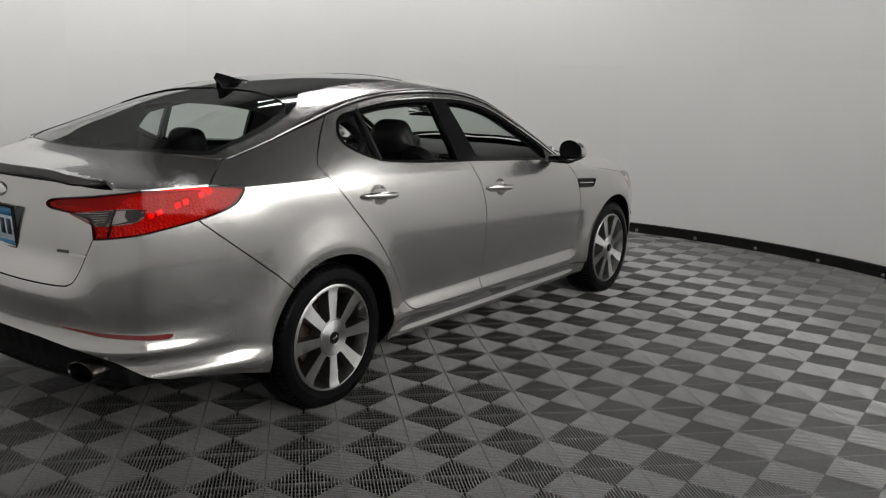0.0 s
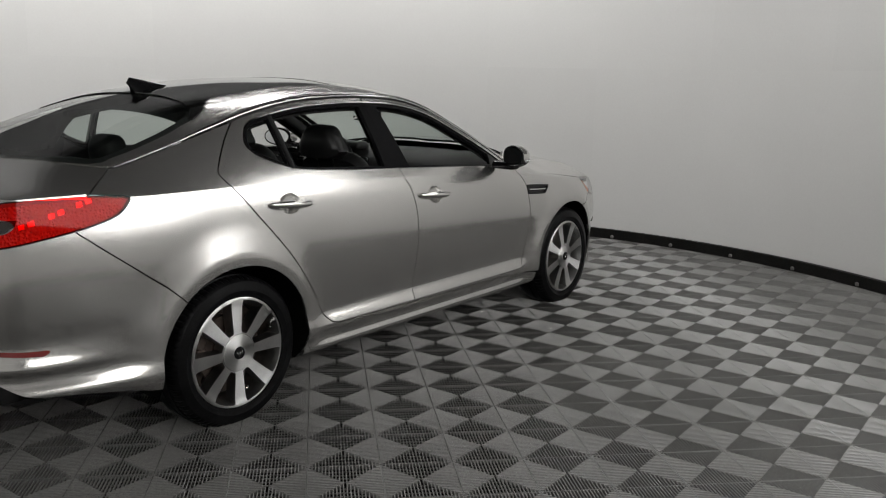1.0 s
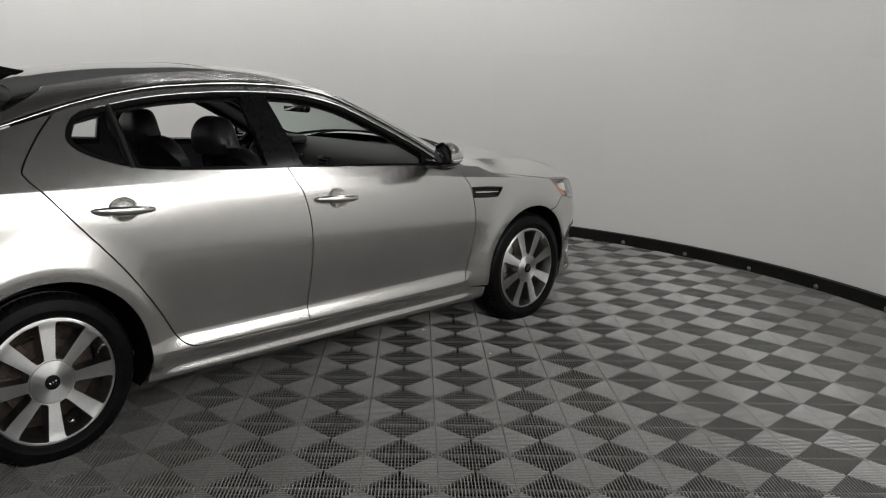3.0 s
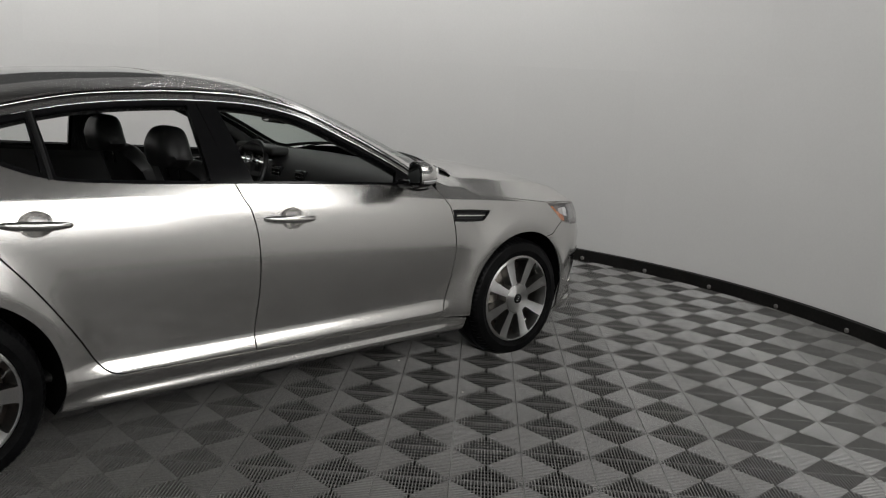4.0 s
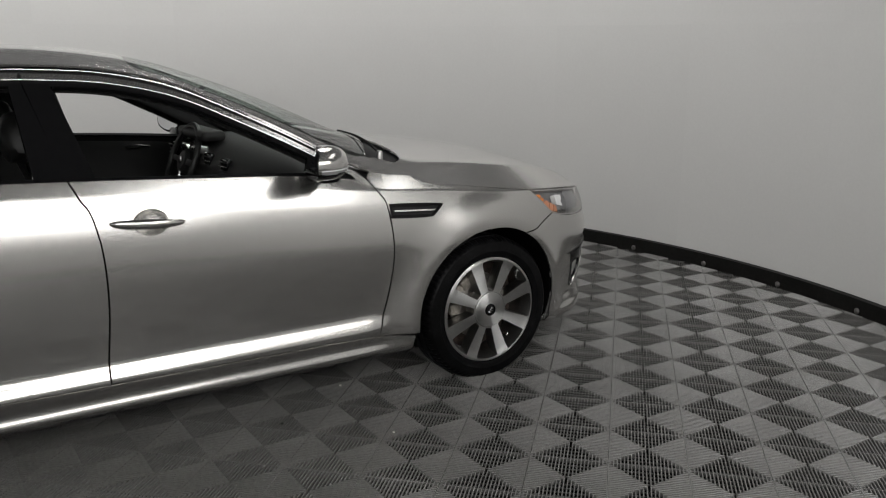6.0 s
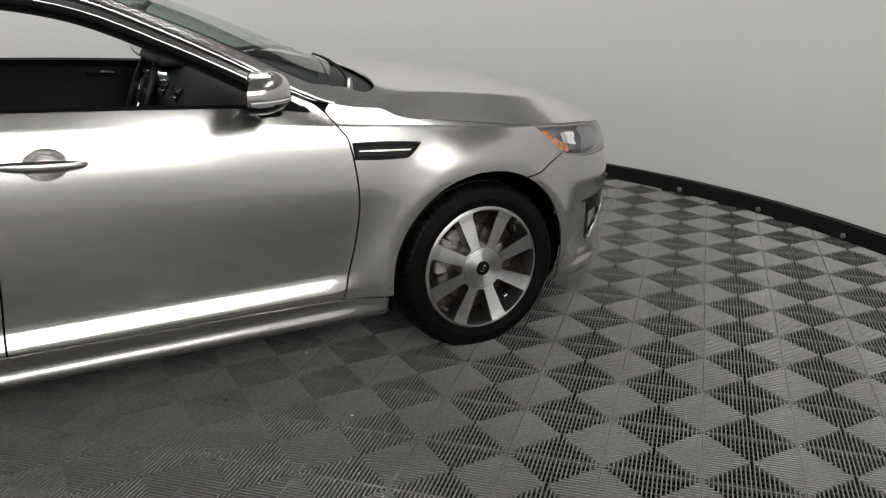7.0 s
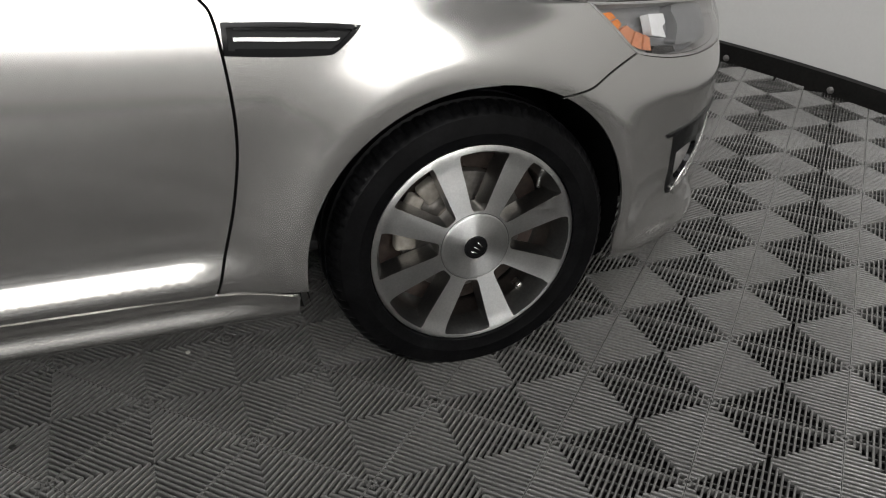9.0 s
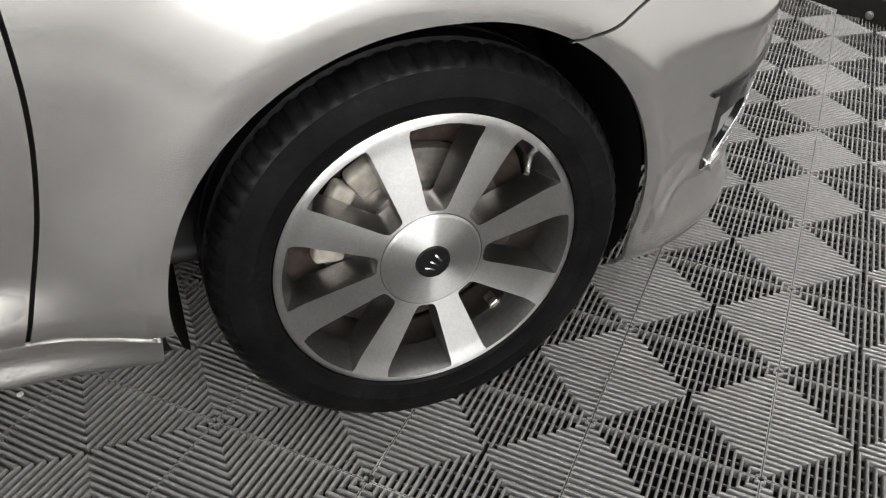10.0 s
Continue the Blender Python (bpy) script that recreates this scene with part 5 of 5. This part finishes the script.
for y in (-0.37, 0.37):
    at = Matrix.Translation((1.06, y, 0))
    bm = bmesh.new()
    soft_block(bm, back_profile, 0.5, at)
    seat = part("front_seat", bm, LEATHER, car, "black leather front seat", 60)
    bm = bmesh.new()
    soft_block(bm, [(1.25 * x - 0.07, z - 0.004) for x, z in head_profile], 0.25, at, taper=0.2)
    part("headrest", bm, LEATHER, seat, "", 60)
    bm = bmesh.new()
    soft_block(bm, seat_profile, 0.52, at)
    part("cushion", bm, LEATHER, seat, "", 60)
    for dy in (-0.06, 0.06):
        bm = bmesh.new()
        tube(bm, [(1.06, y + dy, 0.98), (1.03, y + dy, 1.1)], 0.006)
        part("headrest_post", bm, SATIN, seat)
rear_back = curve((0.62, 0.5), (0.46, 0.5), (0.18, 0.98), (0.17, 1.02), (0.24, 1.03), (0.34, 0.92), (0.55, 0.62), (0.62, 0.5), n=4)[:-1]
bm = bmesh.new()
soft_block(bm, rear_back, 1.3, Matrix.Identity(4), n=16)
bench = part("rear_seat", bm, LEATHER, car, "black leather rear bench", 60)
for y in (-0.36, 0.36):
    bm = bmesh.new()
    soft_block(bm, [(x + 0.18, z - 0.065) for x, z in head_profile], 0.25, Matrix.Translation((0, y, 0)))
    part("headrest", bm, LEATHER, bench, "", 60)
bm = bmesh.new()
rounded_box(bm, (0.56, 1.3, 0.05), Matrix.Translation((-0.13, 0, 1.005)), 0.015, 2)
part("parcel_shelf", bm, CABIN, car, "dark parcel shelf")
# floor and door linings
bm = bmesh.new()
rounded_box(bm, (2.5, 1.55, 0.03), Matrix.Translation((1.35, 0, 0.3)), 0.01, 1)
part("cabin_floor", bm, CABIN, car)
s = Sheet()
s.patch(side, [(0.47, 0.36)] + [(2.3, 0.34), (2.3, 0.9)] + [(x, z - 0.004) for x, z in win_front] + [(x, z - 0.004) for x, z in win_rear[1:30]] + [(0.2, 1.1), (0.2, 0.82), (0.42, 0.64)], gap=0.0, flange=0.0, depth=0.06, du=0.06, dv=0.04)
for k, sh in enumerate((s, s.mirrored())):
    sh.f = [q[::-1] for q in sh.f]
    sh.n = [-n for n in sh.n]
    lining = sh.make("door_lining", CABIN, car, "dark door lining")
    bm = bmesh.new()
    sy = -1 if k == 0 else 1
    tube(bm, [(1.66, sy * 0.80, 0.93), (1.72, sy * 0.775, 0.935), (1.78, sy * 0.80, 0.93)], 0.009, 8)
    part("inner_handle", bm, CHROME, lining, "chrome inner handle")
    bm = bmesh.new()
    rounded_box(bm, (0.7, 0.08, 0.05), Matrix.Translation((1.55, sy * 0.79, 0.72)), 0.02, 3)
    part("armrest", bm, LEATHER, lining)
# headliner and pillar linings
s = Sheet()
hl = [(0.0 + (1.42) * i / 30, -rail_y(0.0 + 1.42 * i / 30) + 0.02) for i in range(31)]
s.patch(top, hl + [(x, -y) for x, y in hl[::-1]], gap=0.0, flange=0.0, depth=0.045, du=0.06, dv=0.05)
for x0, x1 in ((1.42, 2.25), (-0.44, 0.02)):
    edge_o = [(x0 + (x1 - x0) * i / 16, -rail_y(x0 + (x1 - x0) * i / 16) + 0.012) for i in range(17)]
    wide = 0.06 if x0 > 1 else 0.1
    edge_i = [(x, y + wide) for x, y in edge_o[::-1]]
    for sgn in (1, -1):
        s.patch(top, [(x, sgn * y) for x, y in (edge_o + edge_i)], gap=0.0, flange=0.0, depth=0.02, du=0.06, dv=0.02)
s.f = [q[::-1] for q in s.f] + list(s.f)
s.m = s.m + s.m
s.make("headliner", HEADLINER, car, "dark cloth headliner and pillar linings")
s = Sheet()
s.patch(side, [(1.01, 1.0), (1.19, 1.0)] + [(1.11, rail_z(1.11) - 0.01), (0.98, rail_z(0.98) - 0.01)], gap=0.0, flange=0.0, depth=0.05, du=0.05, dv=0.05)
s.patch(side, [(0.0, 1.06), (0.16, 1.08), (0.2, 1.2), (0.27, rail_z(0.27) - 0.01), (0.0, rail_z(0.0) - 0.01), (-0.3, rail_z(-0.3) - 0.01)], gap=0.0, flange=0.0, depth=0.04, du=0.05, dv=0.05)
s.patch(side, rail_line(0.2, 2.2, 0.07, 40) + rail_line(2.2, 0.2, 0.002, 40), gap=0.0, flange=0.0, depth=0.045, du=0.06, dv=0.02)
s.f = [q[::-1] for q in s.f] + list(s.f)
s.m = s.m + s.m
pair("pillar_lining", s, HEADLINER, car, "dark pillar lining")
# padded rails along the roof's sides
for sy in (-1, 1):
    bm = bmesh.new()
    pts = [(x, sy * (rail_y(x) - 0.036), rail_z(x) - 0.04) for x in [0.15 + 2.0 * i / 40 for i in range(41)]]
    tube(bm, pts, 0.031, 10)
    part("roof_rail_lining", bm, HEADLINER, car, "dark padded roof rail lining", 80)
# divider bar of the rear door window
for sy in (-1, 1):
    bm = bmesh.new()
    a, b = side(0.385, 1.06), side(0.36, rail_z(0.36) - 0.05)
    pts = [Vector((p.x, -sy * (p.y + 0.004), p.z)) for p in (a, a.lerp(b, 0.5) + Vector((0, -0.006, 0)), b)]
    tube(bm, pts, 0.011, 8)
    part("window_divider", bm, MATT_BLACK, car, "black divider bar")
# dashboard
dash = curve((1.95, 0.62), (1.88, 0.78), (1.87, 0.9), (1.93, 0.98), (2.05, 1.022), (2.3, 1.012), (2.5, 0.95), (2.45, 0.7), (1.95, 0.62), n=4)[:-1]
bm = bmesh.new()
soft_block(bm, dash, 1.5, Matrix.Identity(4), n=20)
board = part("dashboard", bm, CABIN, car, "dark dashboard", 60)
bm = bmesh.new()
lathe(bm, [(0.0, 0.0), (0.055, 0.0), (0.058, -0.012), (0.064, -0.012), (0.066, 0.03)], 32, Matrix.Translation((1.9, 0.29, 0.96)) @ Matrix.Rotation(radians(-75), 4, "Y"))
lathe(bm, [(0.0, 0.0), (0.055, 0.0), (0.058, -0.012), (0.064, -0.012), (0.066, 0.03)], 32, Matrix.Translation((1.9, 0.44, 0.96)) @ Matrix.Rotation(radians(-75), 4, "Y"))
part("instrument_ring", bm, CHROME, board, "chrome instrument rings")
bm = bmesh.new()
rounded_box(bm, (0.12, 0.42, 0.05), Matrix.Translation((1.93, 0.37, 1.03)), 0.022, 3)
part("instrument_hood", bm, CABIN, board)
for y in (-0.68, 0.68, -0.12, 0.12):
    bm = bmesh.new()
    rounded_box(bm, (0.03, 0.09, 0.07), Matrix.Translation((1.885, y, 0.925)), 0.01, 2)
    vent = part("air_vent", bm, GLOSS_BLACK, board, "black air vent")
    for i in range(3):
        bm = bmesh.new()
        rounded_box(bm, (0.012, 0.08, 0.004), Matrix.Translation((1.868, y, 0.905 + 0.02 * i)), 0.001, 1)
        part("slat", bm, SATIN if i == 1 else CABIN, vent)
# steering wheel
tilt = Matrix.Translation((1.83, 0.37, 0.9)) @ Matrix.Rotation(radians(-68), 4, "Y")
bm = bmesh.new()
n = 40
ring = [tilt @ Vector((0.182 * math.cos(2 * math.pi * i / n), 0.182 * math.sin(2 * math.pi * i / n), 0)) for i in range(n)]
loops = []
for i, p in enumerate(ring):
    out = (p - tilt.translation).normalized()
    up = (tilt.to_3x3() @ Vector((0, 0, 1)))
    loops.append([bm.verts.new(p + (out * math.cos(2 * math.pi * k / 8) + up * math.sin(2 * math.pi * k / 8)) * 0.015) for k in range(8)])
for i in range(n):
    a, b = loops[i], loops[(i + 1) % n]
    for k in range(8):
        bm.faces.new((a[k], a[(k + 1) % 8], b[(k + 1) % 8], b[k]))
steer = part("steering_wheel", bm, LEATHER, car, "black leather steering wheel with bright spokes")
bm = bmesh.new()
lathe(bm, [(0.0, 0.012), (0.05, 0.008), (0.065, -0.01), (0.06, -0.05)], 28, tilt)
part("hub_pad", bm, CABIN, steer)
for a in (0, 90, 180, 270):
    if a == 0:
        continue
    bm = bmesh.new()
    rounded_box(bm, (0.12, 0.03, 0.012), tilt @ Matrix.Rotation(radians(a), 4, "Z") @ Matrix.Translation((0.115, 0, -0.005)), 0.005, 2)
    part("spoke", bm, SATIN if a == 180 else CABIN, steer)
bm = bmesh.new()
bmesh.ops.create_uvsphere(bm, u_segments=16, v_segments=8, radius=1, matrix=tilt @ Matrix.Translation((0, 0, 0.012)) @ Matrix.Diagonal((0.018, 0.026, 0.004, 1)))
part("emblem", bm, CHROME, steer, "chrome oval emblem")
# inside mirror and a toll tag by it
bm = bmesh.new()
rounded_box(bm, (0.03, 0.23, 0.065), Matrix.Translation((1.79, 0.0, 1.235)) @ Matrix.Rotation(radians(8), 4, "Y"), 0.018, 3)
inner = part("inside_mirror", bm, GLOSS_BLACK, car, "black inside mirror")
bm = bmesh.new()
rounded_box(bm, (0.002, 0.205, 0.045), Matrix.Translation((1.774, 0.0, 1.233)) @ Matrix.Rotation(radians(8), 4, "Y"), 0.0, 1)
part("mirror_glass", bm, material("inside_mirror_glass", (0.8, 0.8, 0.8), 0.03, 1.0), inner)
bm = bmesh.new()
tube(bm, [(1.8, 0, 1.24), (1.84, 0, 1.275)], 0.011)
part("mirror_stalk", bm, CABIN, inner)
bm = bmesh.new()
p = top(1.72, 0.16)
rounded_box(bm, (0.05, 0.075, 0.004), Matrix.Translation(p + Vector((-0.006, 0, -0.014))) @ Matrix.Rotation(radians(21), 4, "Y"), 0.001, 1)
part("windshield_tag", bm, CABIN, car, "small dark tag on the windshield")

# ---- the floor's ribbed tiles ----
TILE_SIZE, TILE_TURN = 0.2825, radians(-44.51)
TILE_FROM = Vector((0.6705, -1.8381, 0.0))
RIBS = 22


def tile_geometry():
    """One tile: four triangles of ribs that run square to their own edge, a rim, and cross bars below."""
    vs, fs = [], []
    pitch = TILE_SIZE / RIBS
    half, h = 0.0029, 0.0165

    def bar(a, b, c, d, z0, z1):
        n = len(vs)
        for q in (a, b, c, d):
            vs.append((q[0], q[1], z1))
        for q in (a, b, c, d):
            vs.append((q[0], q[1], z0))
        fs.append((n, n + 1, n + 2, n + 3))
        for k in range(4):
            fs.append((n + k, n + 4 + k, n + 4 + (k + 1) % 4, n + (k + 1) % 4))

    def rib(put, x, reach):
        """A rib with rounded shoulders."""
        n = len(vs)
        for off, z in ((-half, -h), (-half, -0.0031), (-0.8 * half, -0.0014), (-0.4 * half, -0.0003), (0.4 * half, -0.0003), (0.8 * half, -0.0014), (half, -0.0031), (half, -h)):
            for y in (0.0012, reach(x + off)):
                vs.append((*put(x + off, y), z))
        for k in range(7):
            fs.append((n + 2 * k, n + 2 * k + 2, n + 2 * k + 3, n + 2 * k + 1))
        fs.append((n + 4, n + 6, n + 8, n + 10))

    for q in range(4):
        c, s = (1, 0, -1, 0)[q], (0, 1, 0, -1)[q]

        def put(x, y):
            x, y = x - TILE_SIZE / 2, y - TILE_SIZE / 2
            return (c * x - s * y + TILE_SIZE / 2, s * x + c * y + TILE_SIZE / 2)
        for k in range(RIBS):
            x = (k + 0.5) * pitch
            reach = lambda t: max(0.003, min(t, TILE_SIZE - t) - 0.0003)
            rib(put, x, reach)
        bar(put(0.004, 0.0006), put(TILE_SIZE - 0.004, 0.0006), put(TILE_SIZE - 0.006, 0.0026), put(0.006, 0.0026), -h, -0.0016)
        for n in range(1, 5):
            y = n * TILE_SIZE / 10
            bar(put(y, y - 0.0012), put(TILE_SIZE - y, y - 0.0012), put(TILE_SIZE - y, y + 0.0012), put(y, y + 0.0012), -h, -0.012)
    return vs, fs


tile_v, tile_f = tile_geometry()
tile_mesh = bpy.data.meshes.new("floor_tile")
tile_mesh.from_pydata(tile_v, [], tile_f)
tile_mesh.materials.append(TILE)
tile_mesh.polygons.foreach_set("use_smooth", [True] * len(tile_mesh.polygons))
tile_mesh.set_sharp_from_angle(angle=radians(50))
# crumbs of dirt that lie on the ribs
DIRT = material("dark_dirt", (0.012, 0.011, 0.01), 0.9, grain=0.4, size=400)
PALE_DIRT = material("pale_grit", (0.4, 0.38, 0.35), 0.9, grain=0.3, size=400)
rng_c = random.Random(4)
for x, y, r, pale in ((1.794, -0.897, 0.007, False), (2.162, -0.667, 0.006, True), (2.668, -1.020, 0.005, False), (2.131, -1.198, 0.005, True)):
    bm = bmesh.new()
    bmesh.ops.create_icosphere(bm, subdivisions=2, radius=r)
    for v in bm.verts:
        v.co = Vector((v.co.x * rng_c.uniform(0.75, 1.3), v.co.y * rng_c.uniform(0.75, 1.3), v.co.z * rng_c.uniform(0.45, 0.6))) + Vector((x, y, 0.4 * r))
    crumb = part("crumb", bm, PALE_DIRT if pale else DIRT, None)
    tagged(crumb, "pale crumb of grit on the grey ribbed floor" if pale else "small dark crumb of dirt on the grey ribbed floor", "debris", "crumbs on the floor")
turn_t = Matrix.Rotation(TILE_TURN, 4, "Z")
places = []
for i in range(-26, 40):
    for j in range(-26, 40):
        p = TILE_FROM + turn_t @ Vector((i * TILE_SIZE, j * TILE_SIZE, 0))
        mid = TILE_FROM + turn_t @ Vector(((i + 0.5) * TILE_SIZE, (j + 0.5) * TILE_SIZE, 0))
        off = mid - ROOM
        if off.length < wall_radius(math.atan2(off.y, off.x)) + 0.1:
            near = (mid - Vector((2.3, -2.0, 0))).length
            places.append((near, p))
places.sort(key=lambda q: q[0])
for _, p in places[:300]:
    ob = new("floor_tile", tile_mesh)
    ob.matrix_world = Matrix.Translation(p) @ turn_t
    ob.parent = floor
rest = places[300:]
local = np.array([turn_t @ Vector(v) for v in tile_v])
allv = np.concatenate([local + np.array(p) for _, p in rest])
quads = np.array(tile_f)
allf = np.concatenate([quads + n * len(tile_v) for n in range(len(rest))])
far = bpy.data.meshes.new("floor_tile_field")
far.vertices.add(len(allv))
far.vertices.foreach_set("co", allv.ravel())
far.loops.add(allf.size)
far.loops.foreach_set("vertex_index", allf.ravel())
far.polygons.add(len(allf))
far.polygons.foreach_set("loop_start", np.arange(len(allf)) * 4)
far.update(calc_edges=True)
far.validate()
far.polygons.foreach_set("use_smooth", [True] * len(far.polygons))
far.set_sharp_from_angle(angle=radians(50))
far.materials.append(TILE)
field = new("floor_tile_field", far)
field.parent = floor
tagged(field, "grey ribbed interlocking floor tiles", kind="stuff")
